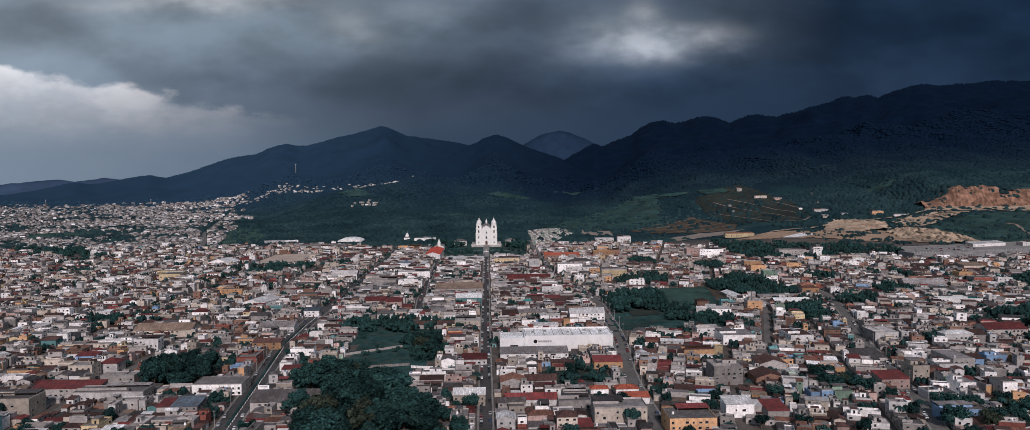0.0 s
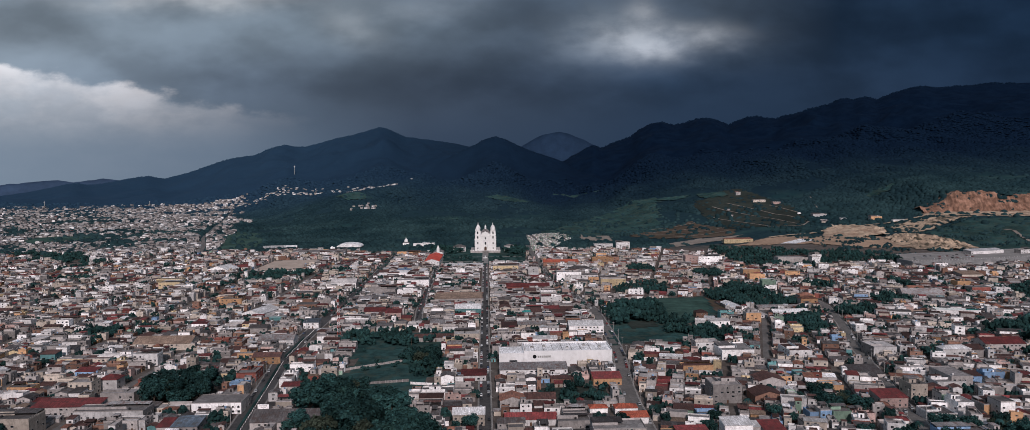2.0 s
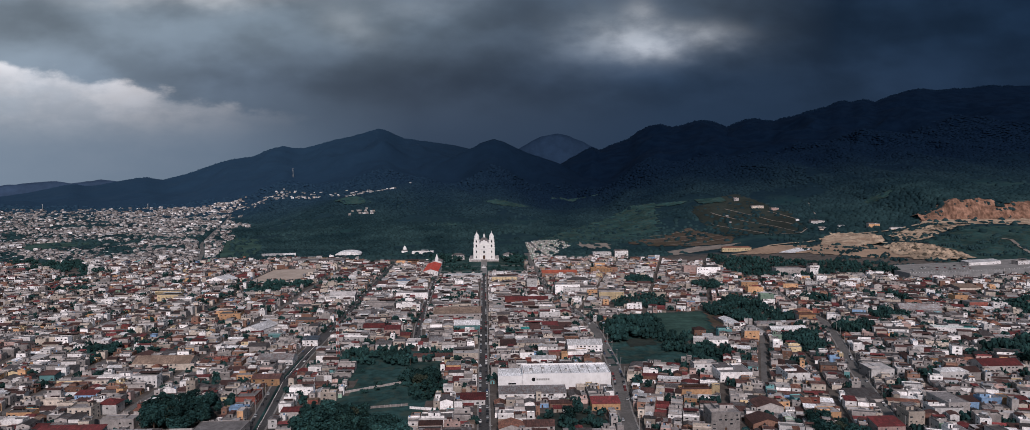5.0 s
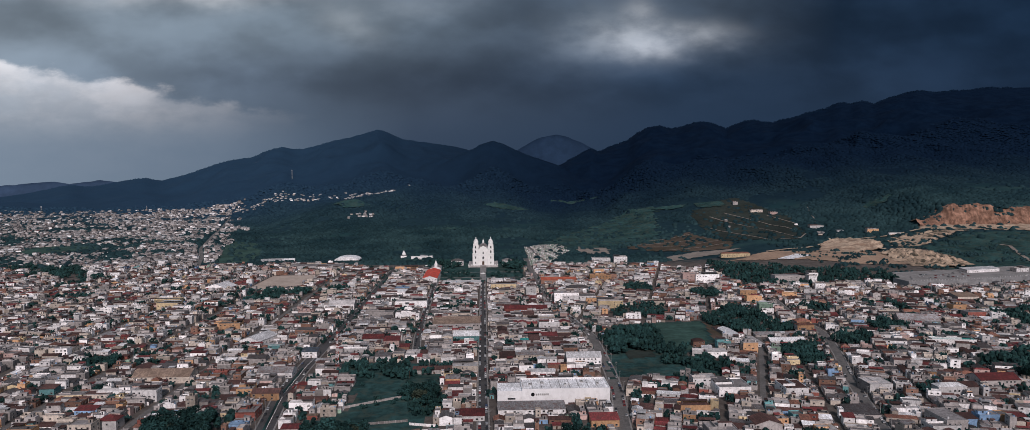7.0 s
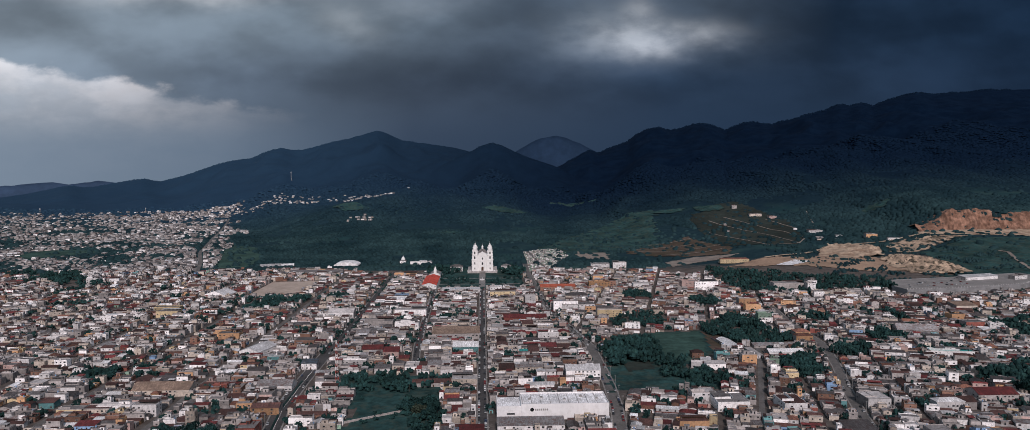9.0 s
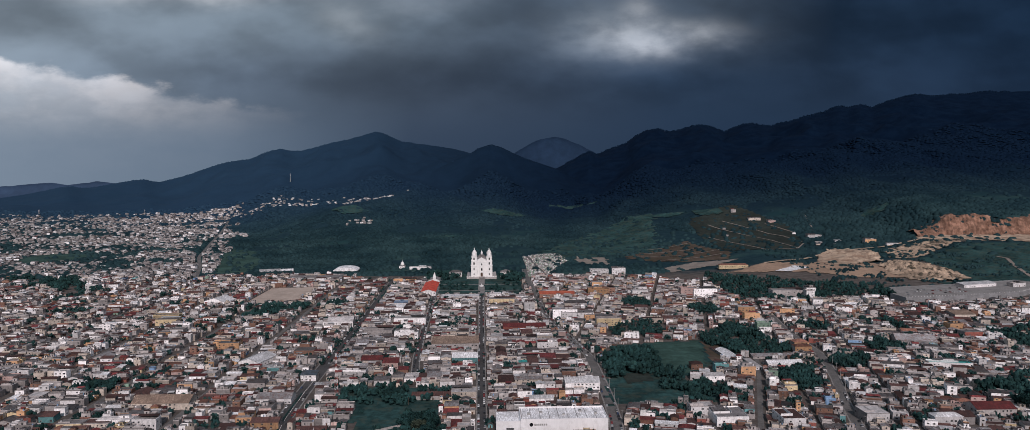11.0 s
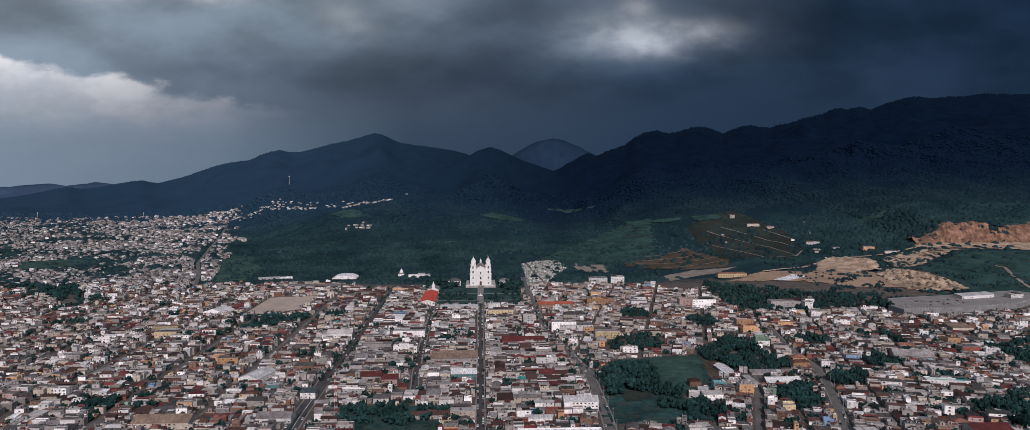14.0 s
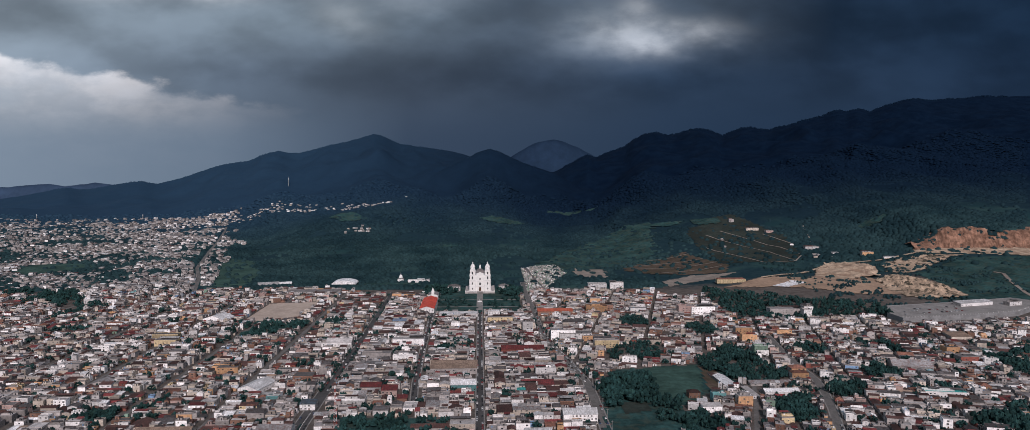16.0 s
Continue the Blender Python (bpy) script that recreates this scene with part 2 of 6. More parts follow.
cgeo = C.node("ShaderNodeNewGeometry")
cpos = cgeo.outputs["Position"]
cy = C.node("ShaderNodeSeparateXYZ", {0: cpos}).outputs[1]
tone = C.mix(C.ramp(C.noise(cpos, 0.007, 5.0, 0.65), 0.3, 0.7), (0.010, 0.026, 0.032), (0.027, 0.056, 0.060))
tone = C.mix(1.0, tone, C.mix(cgeo.outputs["Random Per Island"], (0.82,) * 3, (1.2,) * 3), "MULTIPLY")
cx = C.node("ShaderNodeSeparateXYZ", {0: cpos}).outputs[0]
# distant crowns: haze and cloud shade painted in as navy, paler to the west
haze_tone = C.mix(cgeo.outputs["Random Per Island"], (0.0030, 0.0096, 0.0230), (0.0048, 0.0138, 0.0310))
haze_tone = C.mix(C.ramp(cx, 700.0, -1300.0), haze_tone, C.mix(cgeo.outputs["Random Per Island"], (0.016, 0.040, 0.074), (0.026, 0.058, 0.096)))
tone = C.mix(C.ramp(C.m("ADD", cy, C.m("MULTIPLY", cx, 0.22)), 1800.0, 2850.0), tone, haze_tone)
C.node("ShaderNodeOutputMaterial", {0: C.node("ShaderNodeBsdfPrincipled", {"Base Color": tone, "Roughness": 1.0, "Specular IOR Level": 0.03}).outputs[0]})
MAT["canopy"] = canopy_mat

# ---------------------------------------------------------------- building blocks


class Buf:
    """Faces gathered for one mesh, each with its material."""

    def __init__(self):
        self.v, self.f, self.m, self.mats = [], [], [], []
        self.place(0, 0, 0, 0)

    def place(self, x, y, z, angle):
        self.o, self.c, self.s = (x, y, z), math.cos(angle), math.sin(angle)

    def add(self, verts, faces, mat):
        if mat not in self.mats:
            self.mats.append(mat)
        k, n = self.mats.index(mat), len(self.v)
        ox, oy, oz = self.o
        c, s = self.c, self.s
        self.v.extend((ox + c * x - s * y, oy + s * x + c * y, oz + z) for x, y, z in verts)
        self.f.extend(tuple(i + n for i in f) for f in faces)
        self.m.extend([k] * len(faces))

    def box(self, x0, x1, y0, y1, z0, z1, mat, bottom=False):
        vs = [(x, y, z) for z in (z0, z1) for x, y in ((x0, y0), (x1, y0), (x1, y1), (x0, y1))]
        fs = [(0, 1, 5, 4), (1, 2, 6, 5), (2, 3, 7, 6), (3, 0, 4, 7), (4, 5, 6, 7)]
        self.add(vs, fs + [(3, 2, 1, 0)] if bottom else fs, mat)

    def ring(self, cx, cy, z0, z1, r0, r1, mat, n=12, cap=True):
        vs = [(cx + r * math.cos(i * math.tau / n), cy + r * math.sin(i * math.tau / n), z) for z, r in ((z0, r0), (z1, r1)) for i in range(n)]
        fs = [(i, (i + 1) % n, n + (i + 1) % n, n + i) for i in range(n)]
        if cap:
            fs.append(tuple(range(n, 2 * n)))
        self.add(vs, fs, mat)

    def lathe(self, cx, cy, profile, mat, n=14):
        for (r0, z0), (r1, z1) in zip(profile, profile[1:]):
            self.ring(cx, cy, z0, z1, max(r0, 0.01), max(r1, 0.01), mat, n, False)

    def mesh(self, name):
        me = bpy.data.meshes.new(name)
        me.from_pydata(self.v, [], self.f)
        for m in self.mats:
            me.materials.append(MAT[m])
        me.polygons.foreach_set("material_index", self.m)
        me.update()
        return me

    def object(self, name, parent=None):
        ob = new(name, self.mesh(name))
        ob.parent = parent
        return ob


def thing(name, x, y, z=0.0, angle=0.0, label="", category="", group="", kind=""):
    ob = new(name)
    ob.empty_display_size = 1.0
    ob.matrix_basis = pose(x, y, z, 0, 0, math.degrees(angle))
    return tagged(ob, label, category, group, kind)


# ---------------------------------------------------------------- the lie of the land
# three mountain crests, each as (x, z) along its own distance
WEST = [(-4600, 20), (-2970, 31), (-2772, 66), (-2574, 102), (-2455, 90), (-2275, 122), (-2116, 142), (-2017, 122), (-1917, 151), (-1816, 179), (-1654, 231),
        (-1593, 248), (-1452, 268), (-1371, 309), (-1270, 329), (-1209, 317), (-1128, 321), (-1047, 342), (-863, 383), (-782, 407), (-680, 441), (-631, 428),
        (-558, 387), (-477, 367), (-354, 351), (-149, 322), (99, 253), (390, 182), (900, 60)]
HILL = [(-600, 40), (-330, 165), (-175, 228), (-66, 281), (-19, 309), (34, 322), (80, 306), (136, 275), (199, 250), (293, 222), (520, 110), (900, 40)]
EAST = [(-300, 20), (240, 140), (448, 219), (565, 274), (625, 298), (664, 286), (763, 325), (850, 348), (902, 396), (960, 423), (1041, 435), (1100, 420), (1160, 428), (1240, 460),
        (1287, 464), (1360, 448), (1440, 420), (1500, 449), (1600, 472), (1721, 456), (1802, 476), (1941, 517), (2043, 540), (2143, 576), (2204, 564), (2285, 588),
        (2346, 565), (2428, 597), (2528, 633), (2609, 649), (2732, 638), (2856, 647), (3060, 663), (3342, 672), (4600, 690)]
CRESTS = [(4650.0, [p[0] for p in WEST], [p[1] for p in WEST]), (3500.0, [p[0] for p in HILL], [p[1] for p in HILL]), (4400.0, [p[0] for p in EAST], [p[1] for p in EAST])]

def smooth(x, a, b):
    k = min(1.0, max(0.0, (x - a) / (b - a)))
    return k * k * (3 - 2 * k)


def crest(u, far, xs, zs):
    """Height of one crest in the direction u."""
    return float(np.interp(u * far, xs, zs)) + 7 * noise.noise((u * 34, far * 0.01, 2.2)) + 4 * noise.noise((u * 95, far * 0.02, 4.2))


def land(x, y):
    """Height of the bare ground."""
    u = x / max(y, 400.0)
    foot = 1430 - 270 * smooth(x, 300, 560)
    slope = 0.012 + 0.030 * smooth(x, 300, 700) + 0.055 * smooth(x, 780, 1050)
    plain = slope * max(0.0, min(y, 2300) - foot) + 6.8 * smooth(x, 460, 620) * smooth(y, 880, 1050)
    z = plain
    west_foot = 2700 - 1150 * smooth(u, -0.42, -0.16) + 250 * smooth(u, 0.2, 0.45)
    if y > 1540:
        for (far, xs, zs), start, bend in zip(CRESTS, (west_foot, 2150, 1800 - 60 * smooth(u, 0.1, 0.3)), (1.4, 1.25, 1.35)):
            if y <= start:
                continue
            top = crest(u, far, xs, zs)
            if top < 30:
                continue
            if y > far:
                z = max(z, top - (y - far) * 0.4)
                continue
            k = (y - start) / (far - start)
            rough = 3.2 * k * (1 - k) ** 0.7 * min(1.0, top / 250)
            fold = 1 - abs(noise.noise((x / 300 + 0.3 * noise.noise((x / 200, y / 200, 1.5)), y / 760, 6.3)))
            rise = plain + (top - plain) * k ** bend
            rise += rough * (60 * noise.fractal((x / 520, y / 900, 3.1), 1.0, 2.0, 5) + 100 * (fold - 0.74) + 10 * noise.noise((x / 90, y / 120, 7.7)))
            z = max(z, rise)
    lip = 1635 + 14 * noise.noise((x / 45, 0.0, 5.0))
    z += (14 + 24 * smooth(x, 1020, 1085)) * smooth(y, lip, lip + 24) * (1 - smooth(y, 1800, 2250)) * smooth(x, 985, 1020)
    if y > 1450:
        z += 1.5 * noise.noise((x / 60, y / 60, 1.0)) * smooth(y, 1450, 1600)
    return z


# ---------------------------------------------------------------- ground sheet


def steps(*spans):
    out = []
    for a, b, d in spans:
        out += list(np.arange(a, b, d))
    return out + [spans[-1][1]]


gxs = steps((-4600, -3700, 90), (-3700, -1100, 32), (-1100, 1700, 14), (1700, 3700, 32), (3700, 4600, 90))
gys = steps((-900, 850, 60), (850, 1120, 20), (1120, 2300, 14), (2300, 4940, 24))
gverts = [(x, y, land(x, y)) for y in gys for x in gxs]
nx = len(gxs)
gfaces = [(j * nx + i, j * nx + i + 1, (j + 1) * nx + i + 1, (j + 1) * nx + i) for j in range(len(gys) - 1) for i in range(nx - 1)]
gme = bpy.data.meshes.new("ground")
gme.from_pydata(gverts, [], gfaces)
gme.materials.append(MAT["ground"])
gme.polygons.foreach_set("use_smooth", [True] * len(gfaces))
tagged(new("ground", gme), "wide valley floor rising to dark forested mountains tinted with painted haze", "ground", kind="structure")

# hills on the horizon, behind the mountains; their mist is only base colour
for profile, far, drop in (([(-3600, 70), (-3257, 84), (-3094, 97), (-2970, 109), (-2785, 122), (-2683, 105), (-2497, 130), (-2394, 117), (-2145, 109), (-1900, 60)], 4850, 190),
                           ([(-60, 160), (105, 249), (279, 358), (367, 398), (467, 415), (542, 398), (652, 350), (807, 272), (1000, 190)], 4900, 300)):
    px_, pz_ = [p[0] for p in profile], [p[1] for p in profile]
    hv, hf, hn = [], [], 90
    for j, (back, share) in enumerate(((220, 0.0), (120, 0.5), (40, 0.86), (0, 1.0), (-40, 0.9))):
        for i in range(hn):
            x = px_[0] + (px_[-1] - px_[0]) * i / (hn - 1)
            z = float(np.interp(x, px_, pz_)) + 5 * noise.noise((x / 60, 3.0, 1.0)) + 14 * noise.noise((x / 80, j * 0.8, 7.0)) * (1 - share)
            hv.append((x, far - back, z - drop * (1 - share)))
    hf = [(j * hn + i, j * hn + i + 1, (j + 1) * hn + i + 1, (j + 1) * hn + i) for j in range(4) for i in range(hn - 1)]
    hme = bpy.data.meshes.new("backdrop")
    hme.from_pydata(hv, [], hf)
    hme.materials.append(MAT["haze_hills" if far < 4900 else "haze_peak"])
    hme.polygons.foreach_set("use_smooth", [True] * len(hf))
    tagged(new("backdrop", hme), "pale hills on the horizon with mist painted into their colour", "backdrop", kind="structure")


def inside(poly, x, y):
    hit, j = False, len(poly) - 1
    for i in range(len(poly)):
        (xi, yi), (xj, yj) = poly[i], poly[j]
        if (yi > y) != (yj > y) and x < (xj - xi) * (y - yi) / (yj - yi) + xi:
            hit = not hit
        j = i
    return hit


def patch(name, poly, mat, label, lift=0.6, cell=6.0, wob=8.0, relief=0.0, size=25.0, dome=0.0):
    """A piece of open ground with a ragged edge, draped over the land."""
    xs, ys = [p[0] for p in poly], [p[1] for p in poly]
    x0, y0 = min(xs) - wob, min(ys) - wob
    ni, nj = int((max(xs) + wob - x0) / cell) + 2, int((max(ys) + wob - y0) / cell) + 2
    cx, cy2 = sum(xs) / len(xs), sum(ys) / len(ys)
    rx, ry = (max(xs) - min(xs)) / 2, (max(ys) - min(ys)) / 2
    vs, used, fs = [], {}, []

    def vert(i, j):
        if (i, j) not in used:
            x, y = x0 + i * cell, y0 + j * cell
            z = land(x, y) + lift
            mid = max(0.0, 1 - ((x - cx) / rx) ** 2 - ((y - cy2) / ry) ** 2)
            if relief:
                z += relief * mid ** 0.5 * max(0.0, noise.fractal((x / size, y / size, 9.0), 0.9, 2.0, 4) + 0.3)
            z += dome * mid
            used[i, j] = len(vs)
            vs.append((x, y, z))
        return used[i, j]

    for j, i in itertools.product(range(nj), range(ni)):
        x, y = x0 + (i + 0.5) * cell, y0 + (j + 0.5) * cell
        if inside(poly, x + wob * noise.noise((x / 18, y / 18, 2.0)), y + wob * noise.noise((x / 18, y / 18, 8.0))):
            fs.append((vert(i, j), vert(i + 1, j), vert(i + 1, j + 1), vert(i, j + 1)))
    me = bpy.data.meshes.new(name)
    me.from_pydata(vs, [], fs)
    me.materials.append(MAT[mat])
    me.polygons.foreach_set("use_smooth", [True] * len(fs))
    return tagged(new(name, me), label, "ground", kind="structure")


# ---------------------------------------------------------------- streets
MAIN = [(-4, 200), (-4, 395), (-6, 650), (-8, 1130), (-8, 1352)]
R1 = [(85, 200), (90, 390), (92, 470), (95, 510), (105, 591), (109, 650), (111, 715), (113, 800), (102, 888), (91, 953), (82, 1029), (81, 1221), (77, 1347), (78, 1500)]
L1 = [(-120, 200), (-147, 404), (-160, 519), (-170, 600), (-172, 678), (-172, 779), (-170, 889), (-171, 1049), (-173, 1260), (-174, 1400)]
L2 = [(-74, 742), (-78, 800), (-82, 960), (-85, 1174), (-87, 1400)]
R2 = [(205, 290), (256, 425), (265, 460), (285, 525), (297, 566), (316, 626), (343, 700), (359, 750), (372, 800), (380, 900), (400, 1010)]
R3 = [(215, 560), (250, 655), (279, 735), (300, 800)]
FAR_ROAD = [(-545, 1330), (-552, 1410), (-600, 1560), (-664, 1721), (-752, 2045), (-816, 2304), (-911, 2640)]
L1A, L1B, R1A, R1B = L1[:6], L1[5:], R1[:8], R1[7:]
ROADS = [(MAIN, 3.6), (R1A, 4.6), (R1B, 3.6), (L1A, 6.0), (L1B, 4.0), (L2, 3.2), (R2, 3.9), (R3, 2.4), (FAR_ROAD, 4.0)]
for xl in (-258, -345, -432, -520, -610, -700, -790):
    ROADS.append(([(xl, 250), (xl - 4, 700), (xl - 2, 1390)], 2.6))


def ribbon(buf, line, half, z, mat, off=0.0, wall=0.0):
    """A strip along a line; with wall, it has a kerb's height."""
    pts = [Vector((*p, 0)) for p in line]
    rows = []
    for k, p in enumerate(pts):
        d = (pts[min(k + 1, len(pts) - 1)] - pts[max(k - 1, 0)]).normalized()
        n = Vector((d.y, -d.x, 0))
        rows.append((p + n * (off - half), p + n * (off + half)))
    for (a, b), (c, d) in zip(rows, rows[1:]):
        n = max(1, int((c - a).length / 40))
        for i in range(n):
            q = [a.lerp(c, i / n), b.lerp(d, i / n), b.lerp(d, (i + 1) / n), a.lerp(c, (i + 1) / n)]
            top = [(p.x, p.y, land(p.x, p.y) + z) for p in q]
            low = [(p[0], p[1], p[2] - 0.4) for p in top]
            if wall:
                buf.add(low + top, [(4, 5, 6, 7), (0, 4, 7, 3), (1, 2, 6, 5)], mat)
            else:
                buf.add(top, [(0, 1, 2, 3)], mat)


for line, half in ROADS:
    b = Buf()
    ribbon(b, line, half, 0.25 if line[0][1] > 1300 else 0.06, "asphalt" if line in (MAIN, L1A, L1B, L2) else "dusty_street")
    tagged(b.object("road"), "worn grey asphalt street between low houses", "road", kind="structure")
    if line in (MAIN, R1A, R1B, L1A, L1B, L2, R2):
        for side in (-1, 1):
            b = Buf()
            ribbon(b, line, 0.6, 0.22, "pavement", side * (half + 0.6), 0.15)
            tagged(b.object("pavement"), "narrow concrete pavement with a kerb", "pavement", kind="structure")
R1X, R1Y = [p[0] for p in R1], [p[1] for p in R1]


def road_gap(x, y):
    """Distance from the nearest street's edge."""
    best = 25.0
    for line, half in ROADS:
        for (ax, ay), (bx, by) in zip(line, line[1:]):
            if y < ay - 30 or y > by + 30:
                continue
            ex, ey = bx - ax, by - ay
            k = min(1.0, max(0.0, ((x - ax) * ex + (y - ay) * ey) / (ex * ex + ey * ey)))
            d = math.hypot(x - ax - k * ex, y - ay - k * ey) - half - 1.2
            best = min(best, d)
    return best


# ---------------------------------------------------------------- open ground
GROVE = [(-100, 372), (-24, 372), (-34, 412), (-48, 438), (-60, 478), (-45, 522), (-38, 560), (-46, 650), (-60, 690), (-150, 698), (-140, 664), (-112, 628), (-108, 545), (-138, 528), (-122, 480), (-124, 430), (-108, 411)]
GREEN = [(130, 816), (156, 850), (257, 869), (286, 834), (270, 773), (238, 761), (218, 727), (203, 723), (194, 701), (226, 672), (212, 638), (107, 630)]
PARK = [(-92, 1195), (62, 1190), (66, 1440), (-100, 1445)]
PITCH = [(-377, 1140), (-300, 1150), (-287, 1300), (-372, 1290)]
CLUMP = [(-240, 482), (-192, 478), (-188, 512), (-200, 530), (-238, 520)]
TREES_E = [(257, 861), (295, 929), (326, 956), (332, 879), (349, 812), (329, 782), (279, 796)]
TREES_F = [(149, 905), (223, 900), (244, 983), (169, 968)]
TREES_G = [(290, 711), (332, 739), (330, 704), (299, 658), (281, 667)]
TREES_H = [(-353, 1008), (-316, 1030), (-256, 1100), (-272, 1130), (-330, 1080)]
GARDEN = [(28, 472), (74, 470), (80, 502), (36, 508)]
WEST_WOODS = [(-930, 1400), (-840, 1395), (-690, 1225), (-630, 1260), (-700, 1335), (-860, 1440)]
WOODS_E = [(405, 1120), (640, 1100), (660, 1190), (560, 1250), (420, 1400), (395, 1250)]
SHOP = [(604, 1044), (740, 1056), (850, 1084), (1010, 1170), (1010, 1260), (640, 1165), (604, 1100)]


def blob(x, y, rx, ry):
    return [(x + rx * math.cos(k * math.tau / 10), y + ry * math.sin(k * math.tau / 10)) for k in range(10)]


# stands of trees among the blocks: centre and half sizes
GROVES_W = [(-787, 1370, 33, 60), (-674, 1210, 12, 50), (-595, 1091, 24, 10), (-635, 1080, 19, 8), (-352, 1003, 13, 15), (-323, 1038, 11, 21), (-407, 1001, 9, 7), (-338, 902, 7, 7), (-358, 786, 6, 7), (-328, 741, 5, 7), (-248, 751, 5, 7), (-360, 703, 21, 13), (-478, 1138, 9, 8)]
GROVES_M = [(-225, 1004, 12, 10), (-178, 1026, 10, 13), (-104, 951, 9, 8), (-84, 833, 9, 13), (-50, 954, 10, 12), (-26, 962, 8, 7), (-124, 679, 13, 7), (-46, 679, 14, 7), (118, 943, 7, 7)]
GROVES_E = [(159, 895, 8, 11), (197, 907, 26, 15), (323, 912, 20, 36), (268, 866, 13, 32), (296, 814, 18, 24), (336, 814, 20, 9), (369, 947, 11, 8), (226, 1108, 22, 40), (318, 1057, 21, 40), (427, 933, 21, 30), (506, 965, 7, 16)]
GROVES_F = [(467, 887, 7, 8), (533, 938, 11, 36), (457, 821, 22, 25), (376, 754, 25, 25), (307, 688, 16, 25), (497, 755, 11, 18), (609, 974, 12, 8), (635, 837, 17, 62), (485, 648, 18, 16), (437, 672, 10, 11)]
GROVES = [blob(*g) for g in GROVES_W + GROVES_M + GROVES_E + GROVES_F]
FIELD_W = [(-1050, 1655), (-972, 1632), (-924, 1679), (-900, 1754), (-1005, 1812), (-1075, 1775)]
FIELD_S = [(-535, 1440), (-470, 1435), (-480, 1560), (-495, 1646), (-560, 1820), (-630, 1870), (-625, 1760), (-575, 1600)]
CEMETERY = [(82, 1392), (125, 1430), (182, 1600), (165, 1715), (84, 1670)]
OPEN = [GROVE, GREEN, PARK, PITCH, CLUMP, WOODS_E, SHOP, CEMETERY, WEST_WOODS, GARDEN, TREES_E, TREES_F, TREES_G, TREES_H] + GROVES
patch("grass_field", GROVE, "grass", "overgrown green field among the trees", 0.1, 5)
patch("rough_field", [(-128, 600), (-75, 600), (-62, 690), (-140, 690)], "grass", "rough green scrub field", 0.25, 5, 10)
patch("garden_ground", GARDEN, "dry_grass", "shady garden ground among houses", 0.1, 5, 4)
patch("bare_plot", [(256, 863), (269, 846), (269, 785), (241, 765)], "terrace_soil", "brown bare plot beside the field", 0.3, 4, 3)
patch("bare_plot", [(137, 730), (168, 733), (164, 701), (132, 694)], "dry_grass", "dry scrub ground", 0.35, 4, 5)
patch("rough_field", [(184, 855), (256, 863), (237, 775), (204, 727), (179, 750)], "meadow", "mown green field", 0.25, 4, 4)
patch("grass_field", GREEN, "grass", "green field ringed by trees", 0.1, 6)
patch("lawn", PARK, "grass", "dark lawn of the church garden", 0.1, 6, 0)
patch("cemetery_ground", CEMETERY, "dusty_street", "dusty grey ground of the cemetery", 0.3, 7, 6)
patch("dirt_patch", [(190, 1560), (260, 1520), (270, 1640), (200, 1700)], "track", "bare pale ground beside the cemetery", 0.9, 7, 8)
HILL_FIELDS = [blob(311, 2818, 70, 60), blob(410, 2745, 60, 40), blob(640, 2091, 46, 34), blob(1021, 1884, 40, 26), blob(521, 2118, 50, 22), blob(-99, 1929, 30, 18), blob(-430, 2330, 60, 50), blob(60, 2350, 70, 40)]
for field in HILL_FIELDS:
    patch("hill_field", field, "grass", "small green clearing on the forested hill", 2.4, 9, 12)
patch("sports_ground", PITCH, "sand", "bare earth sports ground", 0.1, 6, 3)
patch("terraced_field", [(317, 1640), (320, 1708), (396, 1765), (498, 1815), (548, 1616), (516, 1543), (414, 1561), (364, 1590)], "terrace_soil", "brown terraced hillside fields", 0.8, 7, 8)
patch("dirt_patch", [(366, 1430), (366, 1488), (438, 1543), (532, 1529), (480, 1490), (431, 1472)], "track", "pale bare ground below the terraces", 0.9, 6, 6)
patch("hill_meadow", [(540, 1637), (545, 1850), (563, 2017), (650, 2110), (734, 2170), (800, 1930), (755, 1700), (677, 1603)], "dry_grass", "dull olive hillside divided by pale tracks", 0.8, 10, 14)
for track in ([(752, 1950), (800, 1800), (752, 1700)], [(600, 1960), (690, 1740), (700, 1615)], [(560, 1840), (600, 1700), (625, 1605)], [(752, 1700), (700, 1615), (625, 1605)], [(648, 1990), (740, 1800), (752, 1700)],
              [(330, 1700), (420, 1700), (520, 1720)], [(335, 1665), (430, 1640), (535, 1660)], [(380, 1590), (440, 1590), (530, 1610)], [(390, 1760), (440, 1765), (505, 1790)], [(805, 1770), (850, 1880), (880, 1990)]):
    b = Buf()
    ribbon(b, track, 1.7, 1.7, "track")
    tagged(b.object("dirt_track"), "pale earth track across the hillside", "track", kind="structure")
patch("hill_pasture", [(760, 1190), (960, 1180), (1300, 1300), (1500, 1520), (1200, 1545), (1010, 1535), (930, 1470), (870, 1440), (862, 1300)], "grass", "green pasture on the slope above the shop", 0.7, 9, 8)
b = Buf()
ribbon(b, [(1009, 1405), (1018, 1390), (990, 1330), (961, 1255), (950, 1215)], 3.4, 1.6, "track")
tagged(b.object("dirt_track"), "pale earth track across the pasture", "track", kind="structure")
